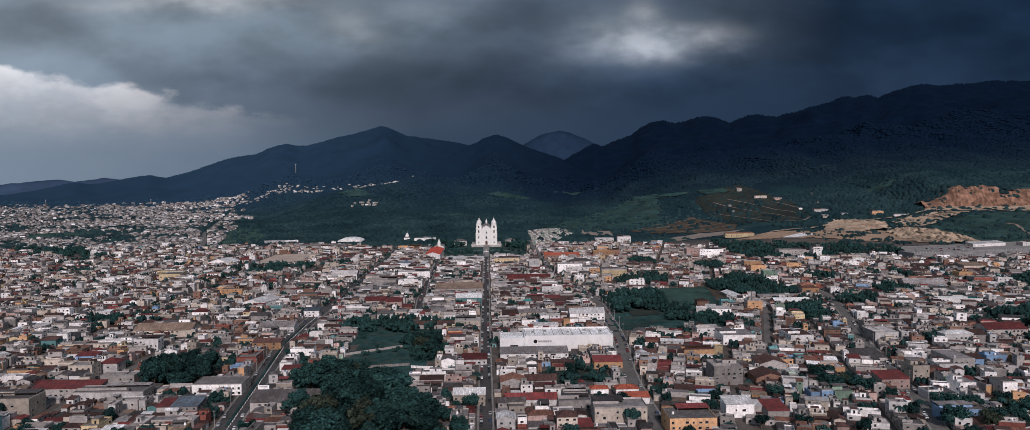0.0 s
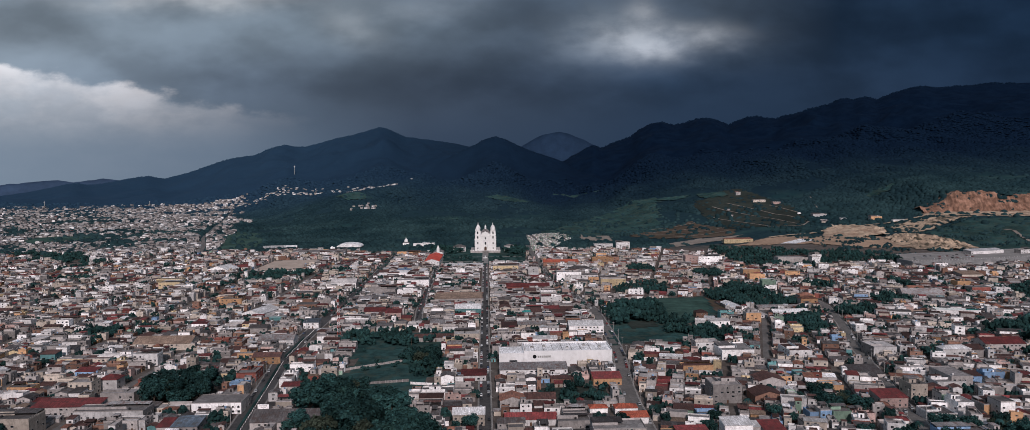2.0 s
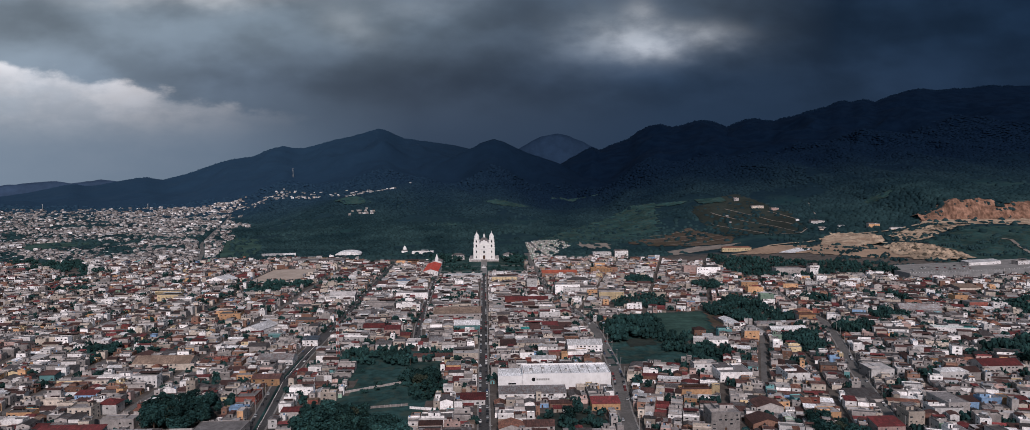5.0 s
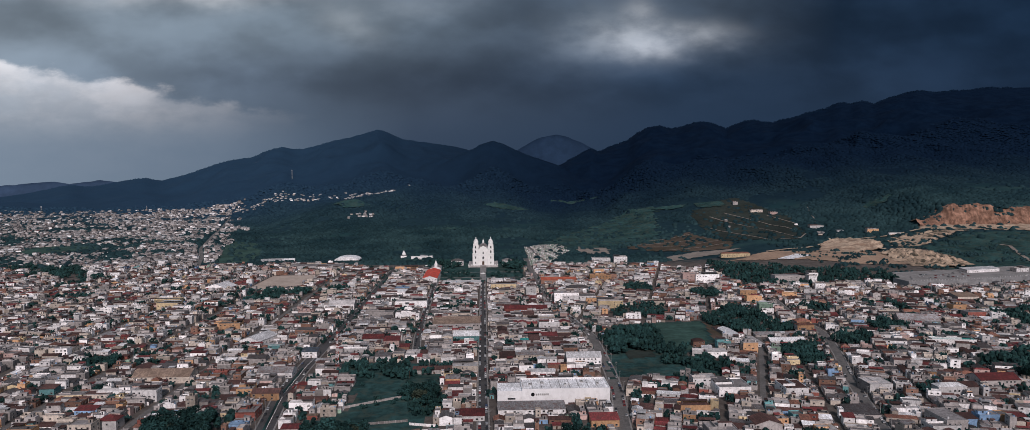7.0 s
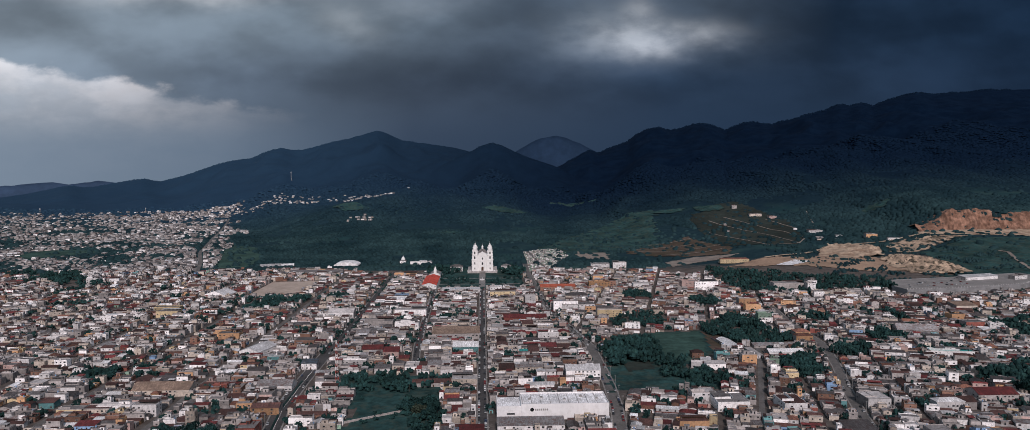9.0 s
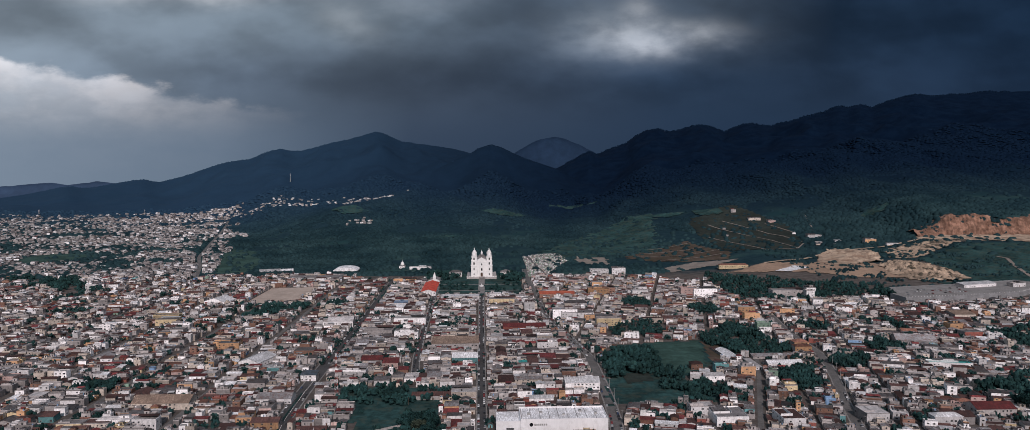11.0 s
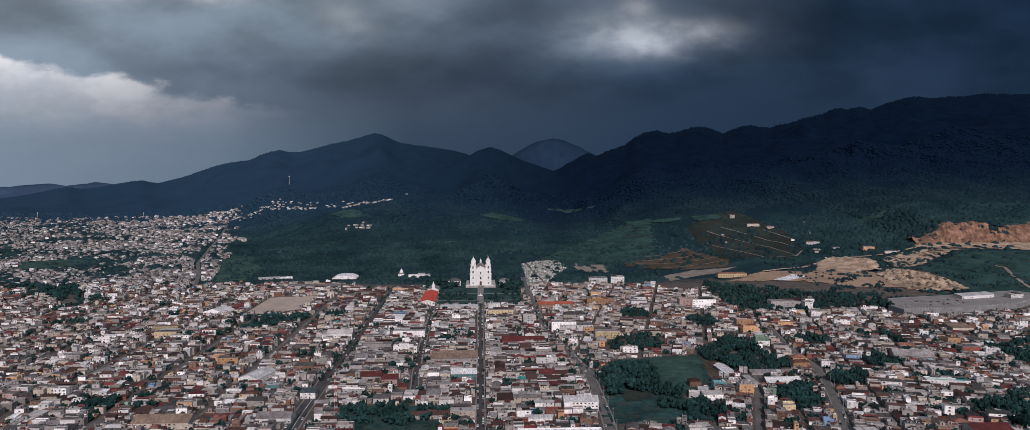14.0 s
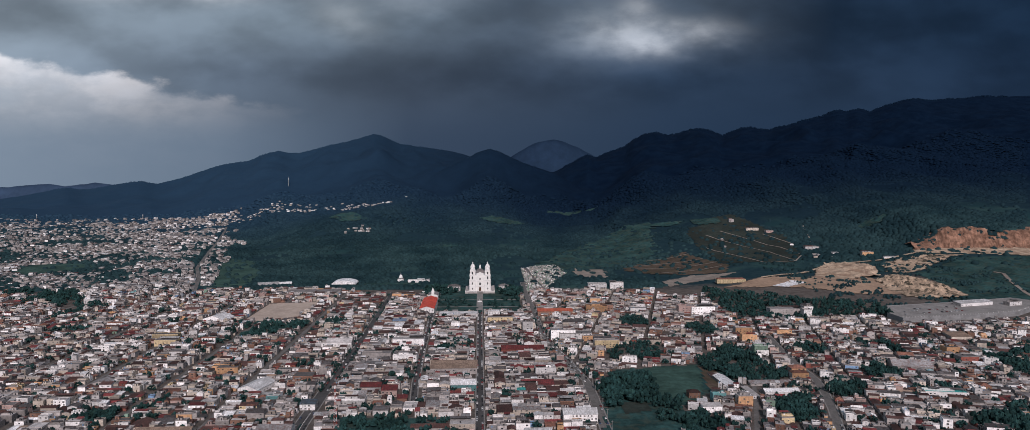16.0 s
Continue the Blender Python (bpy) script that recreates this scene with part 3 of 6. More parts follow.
patch("meadow", [(110, 1620), (300, 1660), (420, 1760), (500, 2180), (380, 2150), (220, 1950), (130, 1750)], "grass", "sloping green meadow above the church", 1.0, 12, 25)
patch("meadow", FIELD_S, "meadow", "green meadow beside the valley road", 1.0, 10, 10)
patch("meadow", [(-260, 1462), (-120, 1462), (-130, 1500), (-260, 1500)], "grass", "lawn at the edge of the forest", 0.8, 8, 6)
patch("meadow", FIELD_W, "meadow", "green meadow between the suburbs", 0.6, 10, 15)
patch("quarry_floor", [(470, 1400), (560, 1455), (639, 1430), (700, 1430), (760, 1420), (792, 1348), (750, 1270), (663, 1278), (575, 1350), (481, 1396)], "bare_earth", "bare bulldozed earth of the quarry", 0.9, 6, 10, 1.5, 40)
patch("quarry_mound", [(652, 1415), (690, 1490), (745, 1560), (788, 1600), (838, 1570), (822, 1500), (790, 1430), (730, 1408)], "pale_earth", "pale sandy spoil heap", 1.3, 4, 8, 6, 15, 6)
patch("quarry_mound", [(740, 1319), (765, 1390), (800, 1420), (846, 1450), (850, 1381), (858, 1309), (852, 1250), (802, 1228), (748, 1248)], "scrub_rock", "pale broken rock slope with dark scrub", 1.3, 3.5, 10, 8, 11, 4)
patch("scrub_strip", [(830, 1470), (868, 1556), (975, 1585), (1050, 1560), (1000, 1540), (930, 1480), (862, 1448)], "scrub_rock", "broken pale rock and scrub below the quarry road", 1.2, 4, 12, 3, 14)
patch("pool_roof", [(548, 1366), (600, 1404), (622, 1378), (572, 1350)], "roof_zincwhite", "pale sheeted plot beside the quarry", 1.6, 3, 1)
b = Buf()
ribbon(b, [(560, 1452), (650, 1470), (720, 1530), (800, 1580), (872, 1580), (975, 1604), (1016, 1612)], 4, 2.2, "pale_earth")
tagged(b.object("dirt_track"), "pale earth track above the quarry", "track", kind="structure")
patch("quarry_floor", [(960, 1590), (1190, 1550), (1500, 1520), (1500, 1640), (985, 1645)], "pale_earth", "pale floor below the quarry face", 0.8, 7, 5, 1.0)

# the quarry's orange face, cut into gullies
qv, qf, cols, rws = [], [], 190, 12
for i in range(cols):
    x = 985 + i * 2.8
    top = 13 + 30 * smooth(x, 1015, 1080) - 8 * smooth(x, 1100, 1220) + 11 * noise.fractal((x / 45, 1.0, 4.0), 0.8, 2.0, 4)
    for j in range(rws):
        k = j / (rws - 1)
        y = 1628 + 26 * k + 14 * noise.noise((x / 45, 0.0, 5.0)) - 11 * abs(noise.noise((x / 13, k * 0.8, 2.0))) * (1 - k * 0.4) - 4 * noise.noise((x / 3.5, k * 4, 6.0))
        qv.append((x, y, land(x, 1615) - 1.0 + (top + 5) * k))
    qv.append((x, 1690, land(x, 1690) + 0.2))
qf = [(i * 13 + j, (i + 1) * 13 + j, (i + 1) * 13 + j + 1, i * 13 + j + 1) for i in range(cols - 1) for j in range(rws)]
qme = bpy.data.meshes.new("quarry_face")
qme.from_pydata(qv, [], qf)
qme.materials.append(MAT["orange_earth"])
tagged(new("quarry_face", qme), "orange earth quarry face cut into the hillside", "cliff", kind="structure")

# ---------------------------------------------------------------- houses


def openings(buf_for, w, d, h, face, rng, sparse=False, cut=0.0):
    """Windows and a door for one wall; face: 's' front, 'w' or 'e' side. buf_for(kind) gives the buffer to fill."""
    run = w if face == "s" else d - cut
    floors = max(1, int(h / 2.9))
    n = max(1, int(run / (3.4 if not sparse else 4.6)))
    for fl in range(floors):
        for i in range(n):
            if rng.random() < 0.42:
                continue
            c = (i + 0.5) * run / n - (w if face == "s" else d) / 2 + rng.uniform(-0.3, 0.3)
            door = fl == 0 and face == "s" and i == n // 2
            ww, z0, z1 = (0.6, 0.05, 2.15) if door else (rng.uniform(0.4, 0.95), fl * 2.9 + rng.uniform(0.9, 1.2), fl * 2.9 + rng.uniform(1.9, 2.3))
            if z1 > h - 0.25:
                continue
            b = buf_for("door" if door else "window")
            mat = "door_wood" if door else "window_dark"

            def slab(g, e, zz0, zz1, m):
                if face == "s":
                    b.box(c - g, c + g, -d / 2 - e, -d / 2 + 0.05, zz0, zz1, m)
                elif face == "w":
                    b.box(-w / 2 - e, -w / 2 + 0.05, c - g, c + g, zz0, zz1, m)
                else:
                    b.box(w / 2 - 0.05, w / 2 + e, c - g, c + g, zz0, zz1, m)

            if door:
                slab(ww, 0.12, z0, z1, mat)
            else:
                slab(ww + 0.08, 0.10, z0 - 0.08, z1 + 0.08, "frame_grey")
                if not sparse:
                    slab(ww + 0.15, 0.2, z0 - 0.16, z0 - 0.08, "frame_grey")
                b = buf_for("pane")
                slab(ww, 0.125, z0, z1, mat)


def house_shape(get, w, d, h, kind, wall, roof, rng, near):
    """Fills the buffers given by get(part) with one house, base at the origin, front to -y."""
    paint, R_ = "wall_" + wall, "roof_" + roof
    bare = wall not in ("grey", "brick") and rng.random() < 0.42
    W_ = "wall_grey" if bare else paint
    hw, hd = w / 2, d / 2
    b = get("wall")
    home, cut = b.o, 0.0
    if bare:
        get("facade").box(-hw, hw, -hd - 0.07, -hd - 0.002, -0.3, h - 0.05, paint)
    if kind == "flat":
        p, t = rng.uniform(0.35, 0.95), 0.18
        b.box(-hw, hw, -hd, hd, -0.3, h - 0.02, W_)
        for x0, x1, y0, y1 in ((-hw, hw, -hd, -hd + t), (-hw, hw, hd - t, hd), (-hw, -hw + t, -hd + t, hd - t), (hw - t, hw, -hd + t, hd - t)):
            b.box(x0, x1, y0, y1, h - 0.02, h + p, W_)
        r = get("roof")
        r.box(-hw + t + 0.01, hw - t - 0.01, -hd + t + 0.01, hd - t - 0.01, h - 0.1, h + 0.08, R_)
        if w > 6 and rng.random() < 0.38:
            rw, rd = rng.uniform(2.5, w * 0.5), rng.uniform(2.5, d * 0.45)
            cx, cy_ = rng.uniform(-hw + rw / 2 + 0.4, hw - rw / 2 - 0.4), rng.uniform(0, hd - rd / 2 - 0.4)
            s = get("stair_room")
            zz = h + rng.uniform(2.2, 3.0)
            s.box(cx - rw / 2, cx + rw / 2, cy_ - rd / 2, cy_ + rd / 2, h + 0.08, zz, W_)
            s.box(cx - rw / 2 - 0.25, cx + rw / 2 + 0.25, cy_ - rd / 2 - 0.25, cy_ + rd / 2 + 0.25, zz, zz + 0.14, rng.choice(("roof_concrete", "roof_zinc", "roof_rust")), True)
            s.box(cx - 0.5, cx + 0.5, cy_ - rd / 2 - 0.05, cy_ - rd / 2 + 0.02, h + 0.1, h + 2.0, "window_dark")
        if w > 5 and d > 6 and rng.random() < 0.58:
            lw, ld = w * rng.uniform(0.45, 0.95), d * rng.uniform(0.3, 0.55)
            cx, z = rng.choice((-1, 1)) * (hw - lw / 2 - 0.1), h + rng.uniform(1.9, 2.5)
            y1 = hd - 0.2
            lt = get("lean_to")
            sheet(lt, [[(cx - lw / 2, y1 - ld, z - 0.45), (cx + lw / 2, y1 - ld, z - 0.45), (cx + lw / 2, y1, z), (cx - lw / 2, y1, z)]], 0.08, "roof_" + rng.choice(("zinc", "zincdark", "rust", "rust", "red", "zincwhite")))
            for px in (cx - lw / 2 + 0.1, cx + lw / 2 - 0.2):
                lt.box(px, px + 0.12, y1 - ld + 0.1, y1 - ld + 0.22, h + 0.08, z - 0.42, "frame_grey")
            lt.box(cx - lw / 2, cx + lw / 2, y1 - 0.15, y1, h + 0.08, z, W_)
        if w > 5 and d > 5 and rng.random() < 0.45:
            # a room or a raised wall left unfinished on the roof
            pt = get("roof_wall")
            y, z = rng.uniform(-hd * 0.6, hd * 0.2), h + rng.uniform(0.8, 2.2)
            pt.box(-hw + 0.2, rng.uniform(-hw * 0.3, hw - 0.2), y, y + 0.18, h + 0.08, z, W_)
            x = rng.uniform(-hw * 0.6, hw * 0.6)
            pt.box(x, x + 0.18, y + 0.18, hd - 0.2, h + 0.08, z - rng.uniform(0, 0.6), W_)
        if not near and w > 4 and rng.random() < 0.5:
            for i, j in ((-1, -1), (1, -1), (1, 1), (-1, 1)):
                if rng.random() < 0.6:
                    get("starter_column").box(i * (hw - 0.3) - 0.14, i * (hw - 0.3) + 0.14, j * (hd - 0.3) - 0.14, j * (hd - 0.3) + 0.14, h, h + rng.uniform(1.2, 1.9), "wall_grey")
        if not near and rng.random() < 0.45:
            x, y = rng.uniform(-hw + 0.8, hw - 0.8), rng.uniform(-hd + 0.8, hd * 0.5)
            get("water_tank").lathe(x, y, ((0.6, h + 0.08), (0.6, h + 1.3), (0.0, h + 1.55)), rng.choice(("tank_black", "wall_white", "tank_black", "wall_blue")), 6)
        if near and rng.random() < 0.5:
            tk = get("water_tank")
            x, y = rng.uniform(-hw + 1, hw - 1), rng.uniform(-hd + 1, 0)
            tk.lathe(x, y, ((0.62, h + 0.08), (0.62, h + 1.2), (0.45, h + 1.45), (0.0, h + 1.55)), rng.choice(("tank_black", "wall_white", "tank_black")), 10)
    else:
        e, th = 0.45, 0.12
        rise = {"gable": w * 0.16, "shed": min(w, d) * 0.13, "hip": min(w, d) * 0.24}[kind]
        ridge_y = kind == "gable" and d > w * 0.8
        if kind == "gable" and not ridge_y:
            rise = d * 0.2
        r = get("roof")
        if d > 7 and w > 5 and rng.random() < 0.5:
            yard = get("yard_wall")
            t, yh = 0.16, rng.uniform(2.0, 3.0)
            cut = d * rng.uniform(0.22, 0.4)
            yard.box(-hw, hw, hd - t, hd, -0.3, yh, "wall_grey")
            yard.box(-hw, -hw + t, hd - cut, hd - t, -0.3, yh, "wall_grey")
            yard.box(hw - t, hw, hd - cut, hd - t, -0.3, yh, "wall_grey")
            sw = w * rng.uniform(0.3, 0.6)
            sheet(yard, [[(-hw + 0.2, hd - cut * 0.8, yh - 0.3), (-hw + sw, hd - cut * 0.8, yh - 0.3), (-hw + sw, hd - 0.2, yh + 0.1), (-hw + 0.2, hd - 0.2, yh + 0.1)]], 0.07, "roof_" + rng.choice(("zincdark", "rust", "zinc")))
            b.o = (b.o[0] + b.s * cut / 2, b.o[1] - b.c * cut / 2, b.o[2])
            if r is not b:
                r.o = (r.o[0] + r.s * cut / 2, r.o[1] - r.c * cut / 2, r.o[2])
            d, hd = d - cut, hd - cut / 2
            ridge_y = kind == "gable" and d > w * 0.8
            rise = {"gable": w * 0.16 if ridge_y else d * 0.2, "shed": min(w, d) * 0.13, "hip": min(w, d) * 0.24}[kind]
        if kind == "shed":
            b.add([(-hw, -hd, -0.3), (hw, -hd, -0.3), (hw, hd, -0.3), (-hw, hd, -0.3), (-hw, -hd, h), (hw, -hd, h), (hw, hd, h + rise), (-hw, hd, h + rise)],
                  [(0, 1, 5, 4), (1, 2, 6, 5), (2, 3, 7, 6), (3, 0, 4, 7)], W_)
            k = rise / d * e
            q = [(-hw - e, -hd - e, h - k), (hw + e, -hd - e, h - k), (hw + e, hd + e, h + rise + k), (-hw - e, hd + e, h + rise + k)]
            sheet(r, [q], th, R_)
        elif kind == "gable" and ridge_y:
            b.add([(-hw, -hd, -0.3), (hw, -hd, -0.3), (hw, hd, -0.3), (-hw, hd, -0.3), (-hw, -hd, h), (hw, -hd, h), (hw, hd, h), (-hw, hd, h), (0, -hd, h + rise), (0, hd, h + rise)],
                  [(0, 1, 5, 8, 4), (1, 2, 6, 5), (2, 3, 7, 9, 6), (3, 0, 4, 7)], W_)
            k = rise / hw * e
            sheet(r, [[(-hw - e, -hd - e, h - k), (0, -hd - e, h + rise), (0, hd + e, h + rise), (-hw - e, hd + e, h - k)],
                      [(0, -hd - e, h + rise), (hw + e, -hd - e, h - k), (hw + e, hd + e, h - k), (0, hd + e, h + rise)]], th, R_)
        elif kind == "gable":
            b.add([(-hw, -hd, -0.3), (hw, -hd, -0.3), (hw, hd, -0.3), (-hw, hd, -0.3), (-hw, -hd, h), (hw, -hd, h), (hw, hd, h), (-hw, hd, h), (-hw, 0, h + rise), (hw, 0, h + rise)],
                  [(0, 1, 5, 4), (1, 2, 6, 9, 5), (2, 3, 7, 6), (3, 0, 4, 8, 7)], W_)
            k = rise / hd * e
            sheet(r, [[(-hw - e, -hd - e, h - k), (hw + e, -hd - e, h - k), (hw + e, 0, h + rise), (-hw - e, 0, h + rise)],
                      [(-hw - e, 0, h + rise), (hw + e, 0, h + rise), (hw + e, hd + e, h - k), (-hw - e, hd + e, h - k)]], th, R_)
        else:
            b.box(-hw, hw, -hd, hd, -0.3, h, W_)
            a, c = hw + e, hd + e
            s = min(a, c)
            p0, p1 = ((-(a - s), 0, h + rise), ((a - s), 0, h + rise)) if a >= c else ((0, -(c - s), h + rise), (0, (c - s), h + rise))
            q = [(-a, -c, h), (a, -c, h), (a, c, h), (-a, c, h)]
            if a >= c:
                fs = [[q[0], q[1], p1, p0], [q[1], q[2], p1], [q[2], q[3], p0, p1], [q[3], q[0], p0]]
            else:
                fs = [[q[0], q[1], p0], [q[1], q[2], p1, p0], [q[2], q[3], p1], [q[3], q[0], p0, p1]]
            sheet(r, fs, th, R_)
        b.o = r.o = home
    return cut


def sheet(buf, polys, th, mat):
    """Roof planes with the thickness of a sheet."""
    for p in polys:
        n = len(p)
        up = [(x, y, z + th) for x, y, z in p]
        buf.add(list(p) + up, [tuple(range(n, 2 * n)), tuple(reversed(range(n)))] + [(i, (i + 1) % n, n + (i + 1) % n, n + i) for i in range(n)], mat)


WORDS = dict(white="white-painted", cream="cream-painted", grey="bare grey block", orange="orange-painted", yellow="yellow-painted", blue="blue-painted", teal="teal-painted",
             pink="faded pink", brick="brown brick", rust="dark red", green="pale green")
ROOFS = dict(brightred="bright red sheet-metal roof", pale="pale concrete roof", concrete="flat concrete roof", zinc="grey sheet-metal roof", zincwhite="white sheet-metal roof", zincdark="dark sheet-metal roof", rust="rusty sheet-metal roof", red="red sheet-metal roof",
             tile="clay tile roof", tilered="orange-red tile roof", tan="tan sheet-metal roof", teal="teal roof", bluegrey="blue-grey sheet roof")


def build_house(name, x, y, angle, w, d, h, kind, wall, roof, rng, detail=2, category="house", label="", group=""):
    """A house as a thing of its own, with walls, roof, doors and windows as parts."""
    if not label:
        label = f"{WORDS[wall]} {'two-storey' if h > 5.2 else 'low'} {category} with {ROOFS[roof]}"
    top = thing(name, x, y, land(x, y), angle, label, category, group)
    bufs = []

    def get(part):
        if part in ("window", "door", "pane", "starter_column") or not any(n == part for n, _ in bufs):
            bufs.append((part, Buf()))
        return next(q for n, q in reversed(bufs) if n == part)

    cut = house_shape(get, w, d, h, kind, wall, roof, rng, detail > 1)
    if detail > 1:
        openings(get, w, d, h, "s", rng)
        openings(get, w, d, h, "e" if x < 0 else "w", rng, True, cut)
    else:
        b = get("wall")
        openings(lambda part: b, w, d, h, "s", rng, True)
        openings(lambda part: b, w, d, h, "e" if x < 0 else "w", rng, True, cut)
    last = top
    for n, q in bufs:
        made = q.object(n, last if n == "pane" else top)
        if n == "window":
            last = made
    return top


TAKEN = [(50, 576, 46, 18), (-95, 1245, 14, 52), (-93, 1330, 12, 18), (-318, 1380, 52, 10), (-137, 660, 4, 4)]


def landmark(name, x, y, w, d, h, kind, wall, roof, angle=0.0, label=""):
    TAKEN.append((x, y, w / 2 + 1.0, d / 2 + 1.0))
    LAND.append((name, x, y, w, d, h, kind, wall, roof, angle, label))


LAND = []
landmark("hall", -284, 648, 49, 22, 6, "gable", "cream", "tan")
landmark("tank_tower", -421, 735, 12, 8, 9, "flat", "white", "concrete")
landmark("house", -305, 863, 27, 12, 7, "flat", "orange", "concrete")
landmark("house", -442, 1028, 35, 12, 7, "flat", "yellow", "concrete")
landmark("house", -400, 924, 15, 9, 6, "flat", "orange", "concrete")
landmark("house", -328, 700, 14, 10, 6, "flat", "white", "concrete")
landmark("house", -364, 614, 12, 10, 5, "shed", "teal", "rust")
landmark("house", -333, 592, 21, 10, 6, "flat", "yellow", "concrete")
landmark("house", -313, 593, 21, 12, 6, "flat", "cream", "rust")
landmark("house", -301, 553, 15, 9, 6, "shed", "blue", "red")
landmark("house", -324, 513, 17, 9, 6, "flat", "orange", "concrete")
landmark("hall", -269, 473, 41, 18, 6, "shed", "grey", "red")
landmark("house", -233, 454, 42, 14, 8, "flat", "white", "concrete")
landmark("house", -280, 433, 27, 16, 11, "flat", "cream", "concrete")
landmark("house", -189, 432, 12, 12, 5, "shed", "grey", "red")
landmark("house", -174, 472, 31, 18, 7, "flat", "white", "concrete")
landmark("house", -208, 543, 11, 9, 6, "flat", "orange", "concrete")
landmark("house", -199, 601, 13, 12, 6, "flat", "orange", "concrete")
landmark("house", -179, 590, 22, 12, 6, "gable", "orange", "rust")
landmark("hall", -190, 659, 31, 22, 5, "gable", "white", "zinc")
landmark("house", -233, 721, 17, 10, 6, "shed", "yellow", "rust")
landmark("hall", -122, 439, 40, 22, 6, "gable", "grey", "zincdark")
landmark("house", -145, 661, 21, 12, 6, "flat", "white", "concrete")
landmark("house", -139, 578, 23, 14, 4, "gable", "brick", "rust")
landmark("house", -138, 506, 12, 10, 6, "shed", "grey", "red")
landmark("house", -176, 724, 15, 12, 6, "shed", "white", "bluegrey")
landmark("market_hall", -24, 786, 27, 26, 7, "gable", "teal", "zincwhite")
landmark("hall", -37, 850, 54, 24, 7, "shed", "grey", "tan")
landmark("house", -135, 915, 35, 20, 8, "flat", "grey", "concrete")
landmark("house", -99, 899, 29, 14, 8, "flat", "white", "concrete")
landmark("hall", -42, 1170, 61, 22, 5, "flat", "white", "zincwhite")
landmark("hall", -147, 1337, 42, 14, 7, "flat", "orange", "concrete")
landmark("house", 14, 1160, 19, 14, 10, "flat", "white", "zincwhite")
landmark("house", 23, 1118, 38, 14, 9, "flat", "yellow", "concrete")
landmark("house", 62, 1059, 15, 12, 14, "flat", "white", "concrete")
landmark("hall", 48, 945, 55, 26, 5, "gable", "rust", "red")
landmark("house", 125, 1007, 45, 18, 9, "flat", "white", "concrete")
landmark("hall", 88, 682, 32, 26, 9, "gable", "white", "zincwhite")
landmark("house", 46, 645, 24, 14, 5, "gable", "white", "zincwhite")
landmark("hall", 31, 543, 50, 20, 6, "shed", "white", "zinc")
landmark("hall", -14, 441, 19, 18, 7, "gable", "cream", "zincwhite")
landmark("hall", 13, 467, 16, 20, 7, "gable", "grey", "tile")
landmark("house", 23, 436, 31, 12, 4, "gable", "white", "red")
landmark("house", 7, 395, 10, 14, 7, "gable", "white", "zincwhite")
landmark("house", 66, 450, 11, 10, 5, "hip", "white", "tilered")
landmark("house", 83, 450, 14, 12, 5, "hip", "white", "tilered")
landmark("house", 82, 516, 20, 12, 5, "shed", "orange", "red")
landmark("house", -13, 533, 18, 12, 4, "shed", "white", "red")
landmark("house", 38, 765, 10, 10, 5, "hip", "teal", "teal")
landmark("house", 105, 385, 25, 20, 9, "flat", "orange", "concrete")
landmark("house", 130, 435, 12, 9, 5, "flat", "blue", "concrete")
landmark("house", 370, 572, 23, 15, 8, "hip", "white", "zincwhite")
landmark("house", 355, 504, 15, 9, 7, "flat", "blue", "concrete")
landmark("house", 366, 504, 7, 9, 7, "flat", "orange", "concrete")
landmark("house", 339, 501, 10, 10, 6, "shed", "blue", "rust")
landmark("apartment", 513, 1140, 15, 14, 16, "flat", "white", "concrete")
landmark("house", 490, 1154, 38, 20, 11, "flat", "grey", "concrete")
landmark("house", 326, 1171, 26, 16, 14, "flat", "pink", "concrete")
landmark("house", 357, 1177, 31, 16, 12, "flat", "white", "concrete")
landmark("house", 354, 806, 19, 14, 8, "hip", "orange", "tile")
landmark("house", 280, 663, 12, 12, 7, "flat", "yellow", "concrete")
landmark("house", 598, 909, 17, 14, 8, "flat", "orange", "concrete")
landmark("house", 591, 866, 23, 14, 8, "flat", "rust", "concrete")
landmark("hall", 492, 1442, 58, 16, 8, "hip", "yellow", "tile")
landmark("house", 311, 486, 20, 14, 7, "flat", "white", "concrete")
landmark("house", 86, 436, 16, 12, 4, "shed", "white", "tilered")
landmark("hall", 504, 839, 44, 26, 6, "gable", "grey", "zinc", -0.27)
landmark("house", 479, 734, 42, 12, 6, "flat", "white", "teal", -0.2)
landmark("hall", 648, 970, 29, 20, 5, "shed", "cream", "tan")
landmark("hall", 113, 1174, 56, 16, 7, "gable", "brick", "tilered")
landmark("hall", 134, 1100, 32, 26, 6, "hip", "grey", "zincdark")
landmark("house", 161, 962, 33, 16, 10, "flat", "yellow", "concrete")
landmark("house", 184, 1197, 35, 14, 10, "flat", "orange", "rust")
landmark("house", 251, 1187, 26, 12, 8, "flat", "white", "concrete")
landmark("house", 223, 975, 27, 12, 6, "flat", "cream", "rust")
landmark("house", 251, 974, 27, 12, 6, "shed", "pink", "rust")
landmark("house", -193, 975, 33, 20, 8, "gable", "white", "pale")
landmark("house", -103, 984, 42, 16, 8, "flat", "white", "pale")
landmark("house", -123, 784, 22, 16, 5, "gable", "grey", "red")
landmark("house", -101, 764, 16, 14, 7, "shed", "pink", "red")
landmark("house", -85, 739, 10, 12, 6, "shed", "brick", "red")
